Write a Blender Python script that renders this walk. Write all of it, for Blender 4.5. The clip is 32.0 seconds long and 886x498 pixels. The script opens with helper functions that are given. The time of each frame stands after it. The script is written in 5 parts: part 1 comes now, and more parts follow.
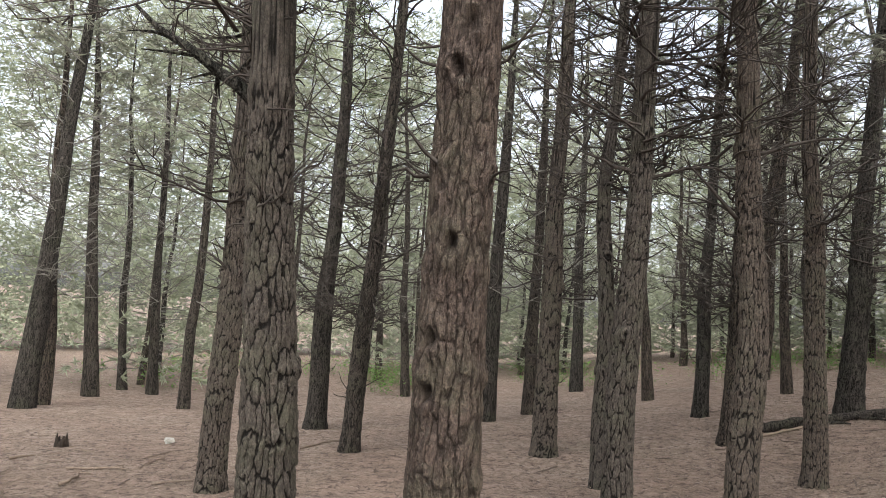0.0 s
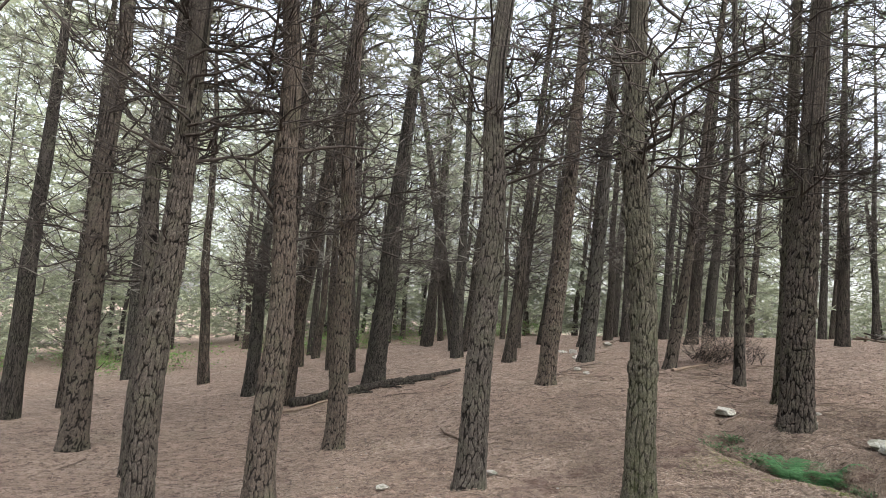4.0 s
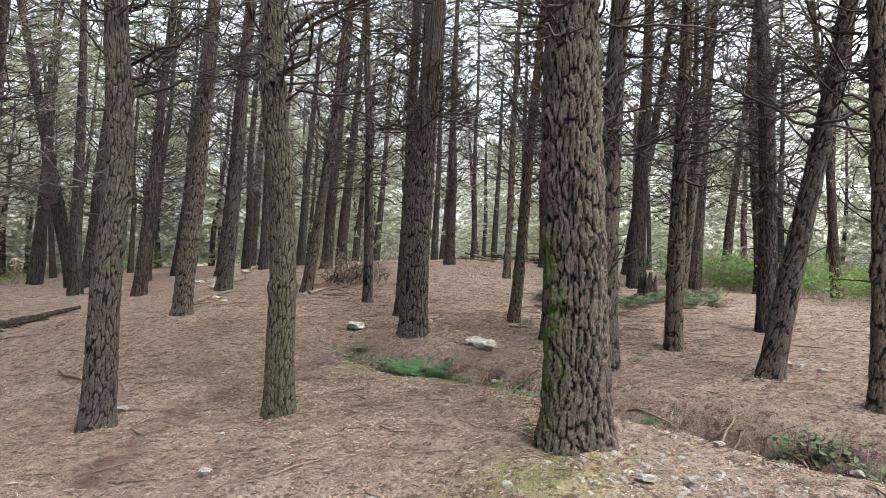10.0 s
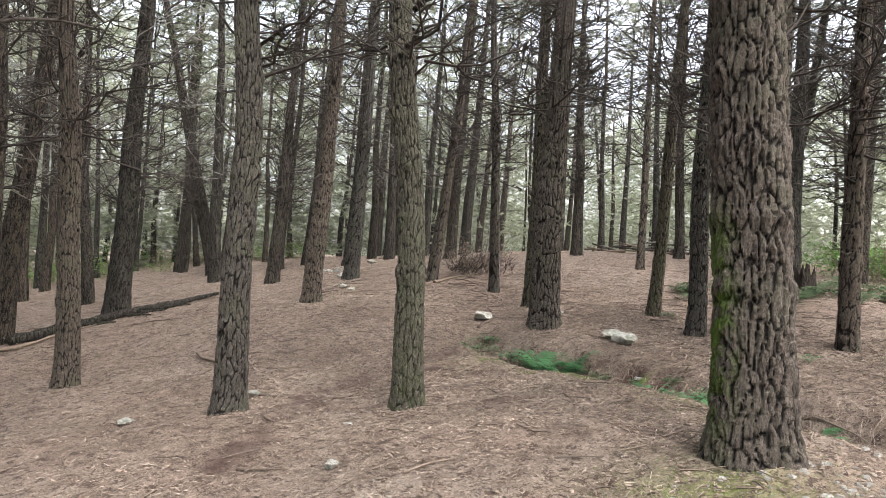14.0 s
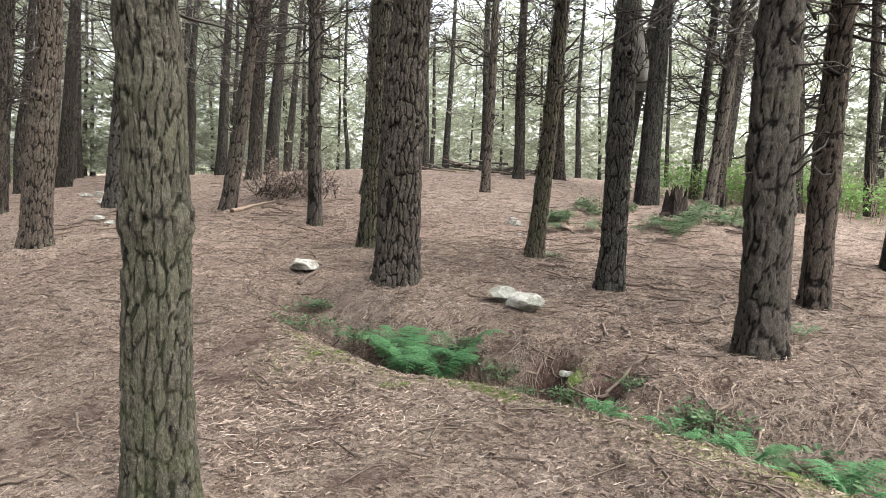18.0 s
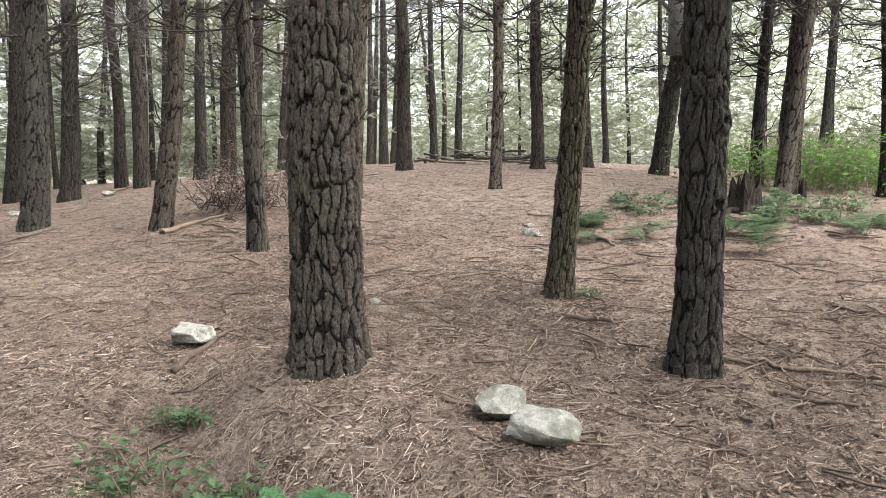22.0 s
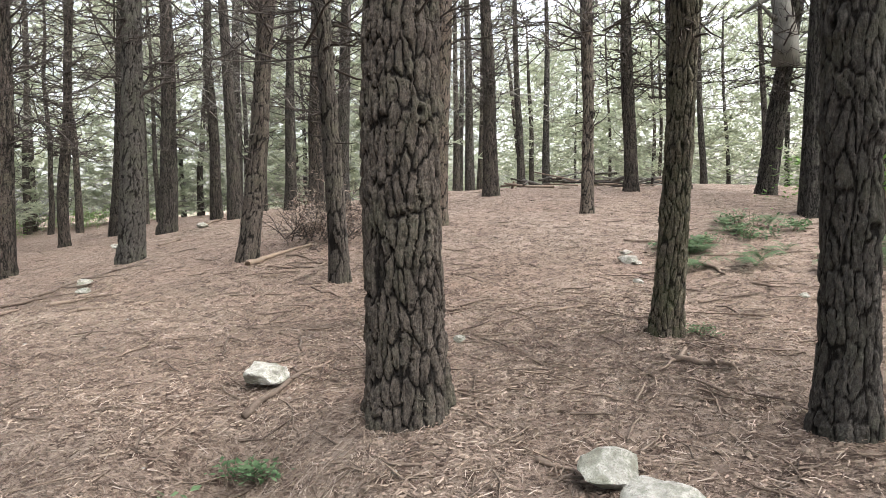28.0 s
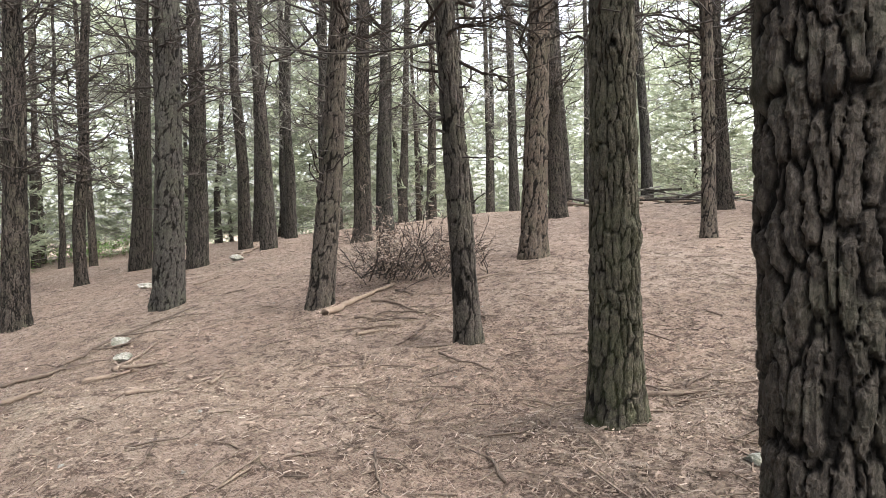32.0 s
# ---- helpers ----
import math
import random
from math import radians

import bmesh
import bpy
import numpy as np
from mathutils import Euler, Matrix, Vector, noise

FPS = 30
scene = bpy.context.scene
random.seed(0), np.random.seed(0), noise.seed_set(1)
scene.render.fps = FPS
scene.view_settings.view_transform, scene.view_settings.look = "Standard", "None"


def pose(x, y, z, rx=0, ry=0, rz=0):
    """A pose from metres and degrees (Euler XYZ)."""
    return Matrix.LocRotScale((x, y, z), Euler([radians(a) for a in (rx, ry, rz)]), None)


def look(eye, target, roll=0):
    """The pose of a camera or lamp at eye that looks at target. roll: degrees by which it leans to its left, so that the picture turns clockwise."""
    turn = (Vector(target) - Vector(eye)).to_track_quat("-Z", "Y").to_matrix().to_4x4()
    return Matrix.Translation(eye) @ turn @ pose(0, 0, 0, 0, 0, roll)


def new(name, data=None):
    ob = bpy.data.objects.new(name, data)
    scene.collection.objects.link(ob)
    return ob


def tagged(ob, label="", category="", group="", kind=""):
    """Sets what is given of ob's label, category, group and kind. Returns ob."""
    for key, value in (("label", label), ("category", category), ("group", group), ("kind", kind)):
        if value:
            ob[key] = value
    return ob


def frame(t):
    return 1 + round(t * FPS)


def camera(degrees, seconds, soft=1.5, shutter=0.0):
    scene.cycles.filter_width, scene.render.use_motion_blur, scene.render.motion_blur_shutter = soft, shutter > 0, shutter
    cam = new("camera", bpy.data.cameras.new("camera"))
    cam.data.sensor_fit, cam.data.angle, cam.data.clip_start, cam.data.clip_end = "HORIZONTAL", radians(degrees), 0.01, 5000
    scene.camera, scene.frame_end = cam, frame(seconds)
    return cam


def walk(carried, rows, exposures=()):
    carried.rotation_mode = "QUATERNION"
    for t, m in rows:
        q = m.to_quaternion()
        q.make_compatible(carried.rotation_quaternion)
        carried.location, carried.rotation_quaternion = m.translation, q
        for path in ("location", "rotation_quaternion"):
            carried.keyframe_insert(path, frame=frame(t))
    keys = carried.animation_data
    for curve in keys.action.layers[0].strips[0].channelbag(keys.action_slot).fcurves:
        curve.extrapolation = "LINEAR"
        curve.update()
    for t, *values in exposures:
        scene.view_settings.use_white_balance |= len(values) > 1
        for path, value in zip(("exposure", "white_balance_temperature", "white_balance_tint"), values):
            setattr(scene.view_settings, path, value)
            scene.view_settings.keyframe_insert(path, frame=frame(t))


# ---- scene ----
cam = camera(65.9, 32.0, soft=0.7)
PATH = [
    (0, (0.408, -0.081, 1.293), (0.321, 1.911, 1.459), 3.8),
    (0.5, (0.419, -0.125, 1.303), (0.464, 1.865, 1.492), 4.1),
    (1, (0.43, -0.103, 1.305), (0.572, 1.88, 1.519), 3.9),
    (1.5, (0.44, -0.181, 1.312), (0.662, 1.791, 1.564), 3.5),
    (2, (0.44, -0.203, 1.321), (0.766, 1.751, 1.594), 3.6),
    (2.5, (0.451, -0.236, 1.32), (0.883, 1.701, 1.565), 3.3),
    (3, (0.507, -0.291, 1.31), (1.141, 1.587, 1.581), 4.3),
    (3.5, (0.606, -0.279, 1.306), (1.471, 1.51, 1.531), 3.6),
    (4, (0.695, -0.388, 1.294), (1.75, 1.299, 1.498), 3.9),
    (4.5, (0.749, -0.423, 1.274), (2.045, 1.093, 1.43), 3.4),
    (6.5, (0.734, -0.422, 1.225), (2.47, 0.569, 1.287), 2.7),
    (7, (0.69, -0.395, 1.22), (2.441, 0.567, 1.301), 2.6),
    (7.5, (0.655, -0.401, 1.215), (2.421, 0.535, 1.3), 2.9),
    (8, (0.641, -0.41, 1.223), (2.412, 0.512, 1.324), 2.6),
    (8.5, (0.647, -0.415, 1.224), (2.424, 0.5, 1.302), 2.5),
    (9, (0.654, -0.412, 1.217), (2.427, 0.512, 1.285), 2.2),
    (9.5, (0.656, -0.403, 1.218), (2.423, 0.531, 1.27), 1.9),
    (10, (0.648, -0.411, 1.213), (2.413, 0.528, 1.265), 1.7),
    (10.5, (0.652, -0.416, 1.217), (2.413, 0.53, 1.265), 1.6),
    (11, (0.656, -0.422, 1.212), (2.42, 0.519, 1.272), 1.2),
    (11.5, (0.653, -0.432, 1.216), (2.421, 0.499, 1.288), 1.3),
    (12, (0.64, -0.442, 1.217), (2.414, 0.478, 1.298), 1.5),
    (12.5, (0.655, -0.431, 1.217), (2.419, 0.51, 1.268), 1.6),
    (13, (0.756, -0.393, 1.199), (2.472, 0.632, 1.268), 2.2),
    (13.5, (0.845, -0.292, 1.189), (2.475, 0.867, 1.176), 2.5),
    (14, (1.018, -0.027, 1.127), (2.592, 1.206, 1.147), 2.0),
    (14.5, (1.203, 0.253, 1.07), (2.745, 1.519, 0.927), 0.7),
    (16.5, (2.507, 1.49, 1.039), (4.129, 2.657, 0.961), 0.1),
    (17, (2.804, 1.797, 1.116), (4.476, 2.894, 1.068), 1.0),
    (17.5, (3.228, 1.899, 1.131), (4.97, 2.879, 1.077), 0.7),
    (18, (3.656, 1.972, 1.154), (5.503, 2.714, 0.957), 2.0),
    (18.5, (4.042, 2.124, 1.216), (5.918, 2.697, 0.827), 0.5),
    (19, (4.427, 2.186, 1.182), (6.282, 2.799, 0.752), 0.5),
    (19.5, (4.764, 2.253, 1.244), (6.59, 2.921, 0.775), -0.0),
    (20, (5.2, 2.412, 1.249), (7.017, 3.148, 0.852), -0.6),
    (20.5, (5.568, 2.493, 1.226), (7.326, 3.358, 0.823), -0.5),
    (21, (5.869, 2.511, 1.276), (7.624, 3.393, 0.899), 0.1),
    (21.5, (6.183, 2.62, 1.251), (7.963, 3.486, 0.968), 0.3),
    (22, (6.388, 2.654, 1.284), (8.202, 3.464, 1.055), -0.7),
    (22.5, (6.671, 2.611, 1.302), (8.486, 3.447, 1.213), 1.0),
    (23, (6.77, 2.57, 1.325), (8.595, 3.389, 1.336), -0.3),
    (23.5, (6.776, 2.585, 1.331), (8.613, 3.377, 1.332), -0.9),
    (24, (6.783, 2.594, 1.325), (8.623, 3.377, 1.325), -0.8),
    (24.5, (6.784, 2.591, 1.332), (8.63, 3.36, 1.34), -0.9),
    (26.5, (6.774, 2.597, 1.328), (8.628, 3.347, 1.345), -0.8),
    (27, (6.736, 2.648, 1.329), (8.584, 3.414, 1.331), -1.6),
    (27.5, (6.72, 2.711, 1.302), (8.525, 3.572, 1.245), -2.6),
    (28, (6.78, 2.844, 1.282), (8.483, 3.883, 1.134), -2.0),
    (28.5, (7.022, 3.048, 1.282), (8.626, 4.227, 1.095), -3.3),
    (29, (7.172, 3.231, 1.28), (8.725, 4.47, 1.051), -2.9),
    (29.5, (7.301, 3.526, 1.302), (8.842, 4.795, 1.184), -4.0),
    (30, (7.4, 3.79, 1.299), (8.952, 5.042, 1.152), -3.9),
    (30.5, (7.582, 4.098, 1.354), (9.106, 5.385, 1.211), -3.0),
    (31, (7.664, 4.329, 1.377), (9.276, 5.509, 1.285), -1.8),
    (31.5, (7.642, 4.602, 1.443), (9.299, 5.722, 1.386), -4.5),
    (32, (7.667, 4.85, 1.434), (9.37, 5.894, 1.342), -3.2),
]
walk(cam, [(t, look(eye, target, roll)) for t, eye, target, roll in PATH], ((0, 1.5), (4, 1.85), (9, 1.92), (14, 2.06), (20, 2.4), (24, 2.27), (28, 2.4), (32, 2.44)))

# ---- light ----
world = bpy.data.worlds.new("sky")
scene.world = world
world.use_nodes = True
wn, wl = world.node_tree.nodes, world.node_tree.links
sky = wn.new("ShaderNodeTexSky")
sky.sky_type, sky.sun_disc = "NISHITA", False
sky.sun_elevation, sky.sun_rotation = radians(42), radians(148)
sky.dust_density, sky.air_density = 4.0, 1.0
cloud = wn.new("ShaderNodeHueSaturation")
cloud.inputs["Saturation"].default_value, cloud.inputs["Value"].default_value = 0.4, 1.0
wl.new(sky.outputs[0], cloud.inputs["Color"])
wl.new(cloud.outputs[0], wn["Background"].inputs[0])
wn["Background"].inputs[1].default_value = 0.15
sun = new("sun", bpy.data.lights.new("sun", "SUN"))
sun.data.energy, sun.data.angle, sun.data.color = 1.5, radians(36), (1.0, 0.98, 0.95)
sun.matrix_world = look((0, 0, 30), (0.59, 0.94, 28.77))

# ---- materials ----


class Nodes:
    """A node material under construction."""

    def __init__(self, name, rough=0.9):
        self.mat = bpy.data.materials.new(name)
        self.mat.use_nodes = True
        self.tree = self.mat.node_tree
        self.bsdf = self.tree.nodes["Principled BSDF"]
        self.bsdf.inputs["Roughness"].default_value = rough
        self.bsdf.inputs["Specular IOR Level"].default_value = 0.2
        self.coord = self.add("ShaderNodeTexCoord").outputs["Object"]

    def add(self, kind, **props):
        n = self.tree.nodes.new(kind)
        if "operation" in props:
            n.operation = props["operation"]
        if "feature" in props:
            n.feature = props["feature"]
        if "data_type" in props:
            n.data_type, n.blend_type = props["data_type"], props["blend_type"]
        if "attribute_name" in props:
            n.attribute_name = props["attribute_name"]
        return n

    def put(self, socket, value):
        if isinstance(value, bpy.types.NodeSocket):
            self.tree.links.new(value, socket)
        else:
            socket.default_value = value

    def scaled(self, x, y, z, source=None):
        n = self.add("ShaderNodeMapping")
        self.put(n.inputs["Vector"], source or self.coord)
        n.inputs["Scale"].default_value = (x, y, z)
        return n.outputs[0]

    def noise(self, scale, detail=4.0, rough=0.6, vector=None, distort=0.0):
        n = self.add("ShaderNodeTexNoise")
        self.put(n.inputs["Vector"], vector or self.coord)
        n.inputs["Scale"].default_value, n.inputs["Detail"].default_value = scale, detail
        n.inputs["Roughness"].default_value, n.inputs["Distortion"].default_value = rough, distort
        return n.outputs[0]

    def cells(self, scale, feature="F1", vector=None, out="Distance", rand=1.0):
        n = self.add("ShaderNodeTexVoronoi", feature=feature)
        self.put(n.inputs["Vector"], vector or self.coord)
        n.inputs["Scale"].default_value, n.inputs["Randomness"].default_value = scale, rand
        return n.outputs[out]

    def ramp(self, value, *stops):
        n = self.add("ShaderNodeValToRGB")
        self.put(n.inputs[0], value)
        e = n.color_ramp.elements
        while len(e) < len(stops):
            e.new(0.5)
        for item, (p, c) in zip(e, stops):
            item.position, item.color = p, (*c, 1) if isinstance(c, tuple) else (c, c, c, 1)
        return n.outputs[0]

    def mix(self, fac, a, b, kind="MIX"):
        n = self.add("ShaderNodeMix", data_type="RGBA", blend_type=kind)
        for socket, value in ((n.inputs[0], fac), (n.inputs[6], a), (n.inputs[7], b)):
            self.put(socket, (*value, 1) if isinstance(value, tuple) else value)
        return n.outputs[2]

    def sums(self, op, a, b=0.0):
        n = self.add("ShaderNodeMath", operation=op)
        self.put(n.inputs[0], a)
        self.put(n.inputs[1], b)
        return n.outputs[0]

    def random(self):
        return self.add("ShaderNodeObjectInfo").outputs["Random"]

    def island(self):
        return self.add("ShaderNodeNewGeometry").outputs["Random Per Island"]

    def bump(self, height, strength=0.5, distance=0.02, before=None):
        n = self.add("ShaderNodeBump")
        self.put(n.inputs["Height"], height)
        n.inputs["Strength"].default_value, n.inputs["Distance"].default_value = strength, distance
        if before:
            self.put(n.inputs["Normal"], before)
        return n.outputs[0]

    def done(self, color, normal=None):
        self.put(self.bsdf.inputs["Base Color"], (*color, 1) if isinstance(color, tuple) else color)
        if normal:
            self.put(self.bsdf.inputs["Normal"], normal)
        return self.mat

    def thin(self, color, share=0.35):
        """A leaf: part of the light goes through."""
        through_leaf = self.add("ShaderNodeBsdfTranslucent")
        self.put(through_leaf.inputs[0], color)
        self.put(self.bsdf.inputs["Base Color"], color)
        both = self.add("ShaderNodeMixShader")
        both.inputs[0].default_value = share
        self.put(both.inputs[1], self.bsdf.outputs[0])
        self.put(both.inputs[2], through_leaf.outputs[0])
        self.put(self.tree.nodes["Material Output"].inputs[0], both.outputs[0])
        return self.mat


def bark_material(name, plate, furrow, moss=0.0, cut=1.0, inner=0.0, around=False):
    n = Nodes(name, 0.95)
    shift = n.add("ShaderNodeVectorMath", operation="MULTIPLY_ADD")
    stir = n.add("ShaderNodeTexNoise")
    n.put(stir.inputs["Vector"], n.coord)
    stir.inputs["Scale"].default_value, stir.inputs["Detail"].default_value = 14.0, 5.0
    n.put(shift.inputs[0], stir.outputs[1])
    shift.inputs[1].default_value = (0.045, 0.045, 0.06)
    n.put(shift.inputs[2], n.coord)
    warp = shift.outputs[0]
    vein = n.sums("ABSOLUTE", n.sums("SUBTRACT", n.noise(1.0, 3, 0.6, n.scaled(20, 20, 3.2, warp)), 0.5))
    crack = n.sums("ABSOLUTE", n.sums("SUBTRACT", n.noise(1.0, 3, 0.6, n.scaled(13, 13, 17, warp)), 0.5))
    flake = n.cells(1.0, "F1", n.scaled(60, 60, 34, warp), "Color")
    grain = n.noise(75, 6, 0.78, n.scaled(1.3, 1.3, 0.6))
    scale_edge = n.noise(32, 5, 0.7, n.scaled(1, 1, 0.45, warp))
    wide = n.noise(2.2, 4, 0.65)
    lichen = n.noise(16, 5, 0.75)
    base = n.mix(n.ramp(grain, (0.34, 0.0), (0.66, 1.0)), tuple(0.42 * v for v in plate), tuple(1.4 * v for v in plate))
    tint = n.ramp(n.random(), (0, (0.66, 0.71, 0.73)), (0.5, (0.9, 0.87, 0.84)), (1, (1.14, 1.02, 0.93)))
    base = n.mix(1.0, base, tint, "MULTIPLY")
    base = n.mix(n.ramp(flake, (0.5, 0.0), (0.9, 0.3)), base, tuple(1.7 * v for v in plate))
    base = n.mix(n.ramp(scale_edge, (0.36, 0.75), (0.5, 0.0)), base, tuple(0.35 * v for v in plate))
    base = n.mix(n.ramp(lichen, (0.6, 0.0), (0.72, 0.35)), base, (0.21, 0.215, 0.18))
    base = n.mix(n.ramp(wide, (0.48, 0.0), (0.7, 0.4)), base, (0.105, 0.115, 0.07))
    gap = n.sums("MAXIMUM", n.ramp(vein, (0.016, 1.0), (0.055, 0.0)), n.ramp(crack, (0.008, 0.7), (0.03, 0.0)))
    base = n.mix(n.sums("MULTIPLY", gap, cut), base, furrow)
    # Dark inner bark in furrows and knots, deepened by shade put into the colour.
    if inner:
        joint = n.add("ShaderNodeAttribute", attribute_name="furrow_shade").outputs["Fac"]
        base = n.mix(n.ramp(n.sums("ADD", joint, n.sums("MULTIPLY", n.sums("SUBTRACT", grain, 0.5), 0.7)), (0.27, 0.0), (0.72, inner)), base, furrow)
    if moss:
        low = n.add("ShaderNodeSeparateXYZ")
        n.put(low.inputs[0], n.coord)
        height = n.ramp(n.sums("DIVIDE", low.outputs[2], 4.0), (0.02, 0.15), (0.12, 0.9), (0.3, 1.0), (0.4, 0.0))
        if around:
            height = n.ramp(n.sums("DIVIDE", low.outputs[2], 4.0), (0.0, 1.0), (0.15, 0.6), (0.75, 0.0))
            side = 1.0
        else:
            side = n.ramp(n.sums("ADD", n.sums("MULTIPLY", low.outputs[1], 1.6), 0.5), (0.5, 0.0), (0.75, 1.0))
        cover = n.sums("MULTIPLY", n.sums("MULTIPLY", height, side), n.ramp(n.noise(7, 5, 0.7), (0.41, 0.0), (0.57, moss)))
        base = n.mix(cover, base, n.mix(grain, (0.04, 0.05, 0.018), (0.12, 0.14, 0.06)) if around else n.mix(grain, (0.03, 0.06, 0.008), (0.12, 0.19, 0.03)))
    high = n.bump(grain, 0.9, 0.01)
    high = n.bump(n.ramp(flake, (0.2, 0.0), (0.8, 1.0)), 0.7, 0.006, high)
    high = n.bump(scale_edge, 0.9, 0.03, high)
    high = n.bump(n.ramp(crack, (0.0, 0.0), (0.04, 1.0)), 0.8 * max(cut, 0.3), 0.012, high)
    high = n.bump(n.ramp(vein, (0.0, 0.0), (0.07, 1.0)), 0.9 * max(cut, 0.3), 0.02, high)
    return n.done(base, high)


def stone_material():
    n = Nodes("pale_stone", 0.9)
    fine, mid, wide = n.noise(45, 6, 0.75), n.noise(7, 5, 0.7), n.noise(2.5, 4, 0.6)
    base = n.mix(n.ramp(mid, (0.35, 0.0), (0.65, 1.0)), (0.33, 0.325, 0.28), (0.60, 0.59, 0.54))
    base = n.mix(n.ramp(fine, (0.3, 0.6), (0.5, 0.0)), base, (0.22, 0.205, 0.175))
    base = n.mix(n.ramp(wide, (0.48, 0.0), (0.6, 0.75)), base, (0.2, 0.205, 0.155))
    return n.done(base, n.bump(fine, 0.8, 0.01, n.bump(mid, 0.9, 0.05)))


def plain_material(name, dark, light, scale=20.0, rough=0.9, bump=0.3, depth=0.01, stretch=(1, 1, 1)):
    n = Nodes(name, rough)
    where = n.scaled(*stretch)
    fine, wide = n.noise(scale, 6, 0.7, where), n.noise(scale * 0.13, 3, 0.5, where)
    base = n.mix(n.ramp(fine, (0.3, 0.0), (0.7, 1.0)), dark, light)
    base = n.mix(n.ramp(wide, (0.4, 0.0), (0.65, 0.5)), base, tuple(0.5 * (a + b) * 1.2 for a, b in zip(dark, light)))
    return n.done(base, n.bump(fine, bump, depth))


def leaf_material(name, dark, light, share=0.35):
    n = Nodes(name, 0.6)
    base = n.mix(n.island(), dark, light)
    base = n.mix(n.ramp(n.noise(0.8, 2), (0.35, 0.0), (0.65, 0.6)), base, tuple(0.6 * v for v in dark))
    return n.thin(base, share)


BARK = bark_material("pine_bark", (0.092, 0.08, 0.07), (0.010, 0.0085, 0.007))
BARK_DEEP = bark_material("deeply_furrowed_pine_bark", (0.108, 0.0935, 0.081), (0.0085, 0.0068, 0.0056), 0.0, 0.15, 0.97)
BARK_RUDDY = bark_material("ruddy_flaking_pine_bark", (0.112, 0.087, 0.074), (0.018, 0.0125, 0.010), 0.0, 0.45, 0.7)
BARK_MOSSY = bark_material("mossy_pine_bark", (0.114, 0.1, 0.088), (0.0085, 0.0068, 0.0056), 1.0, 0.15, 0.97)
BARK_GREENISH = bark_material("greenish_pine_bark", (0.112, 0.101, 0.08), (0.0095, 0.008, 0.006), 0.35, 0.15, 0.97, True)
DEADWOOD = plain_material("dead_branch_wood", (0.022, 0.018, 0.015), (0.075, 0.064, 0.056), 30, stretch=(1, 1, 0.3))
STICK = plain_material("fallen_stick_wood", (0.10, 0.072, 0.056), (0.24, 0.19, 0.15), 40)
DEADSTICK = plain_material("weathered_stick_wood", (0.06, 0.045, 0.036), (0.16, 0.125, 0.1), 40)
PALEWOOD = plain_material("peeled_branch_wood", (0.11, 0.083, 0.064), (0.26, 0.2, 0.155), 26, stretch=(1, 1, 0.4))
ROTTEN = plain_material("rotten_stump_wood", (0.008, 0.0065, 0.0055), (0.05, 0.038, 0.03), 18, bump=0.9, depth=0.05, stretch=(1, 1, 0.35))
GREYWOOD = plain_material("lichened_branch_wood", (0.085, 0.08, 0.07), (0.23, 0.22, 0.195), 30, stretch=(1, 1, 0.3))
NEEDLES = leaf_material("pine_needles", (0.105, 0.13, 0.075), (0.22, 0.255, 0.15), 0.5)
# Needles of the far trees, with haze and daylight put into their colour.
NEEDLES_GREY = leaf_material("hazy_grey_green_needles", (0.19, 0.2, 0.15), (0.355, 0.365, 0.28), 0.5)
NEEDLES_PALE = leaf_material("hazy_pale_needles", (0.30, 0.33, 0.23), (0.52, 0.56, 0.42), 0.55)
BRACKEN = leaf_material("bracken_frond", (0.06, 0.105, 0.05), (0.17, 0.24, 0.125), 0.4)
FERN = leaf_material("fern_frond", (0.045, 0.135, 0.055), (0.15, 0.31, 0.135), 0.4)
SHRUB = leaf_material("undergrowth_leaf", (0.09, 0.175, 0.045), (0.21, 0.36, 0.10), 0.5)
GRASS = leaf_material("thin_grass", (0.12, 0.16, 0.045), (0.30, 0.35, 0.13), 0.4)
BRAMBLE = leaf_material("bramble_leaf", (0.06, 0.11, 0.05), (0.15, 0.225, 0.115), 0.35)
MOSS = plain_material("moss", (0.05, 0.08, 0.018), (0.17, 0.22, 0.06), 60, bump=0.8)
STONE = stone_material()
GRAVEL = plain_material("grey_gravel", (0.12, 0.112, 0.098), (0.31, 0.295, 0.265), 25, bump=0.5)
CHIPS = leaf_material("bark_chips", (0.12, 0.084, 0.065), (0.37, 0.29, 0.23), 0.0)
NEEDLE_LITTER = leaf_material("fallen_needles", (0.13, 0.088, 0.068), (0.525, 0.44, 0.368), 0.15)


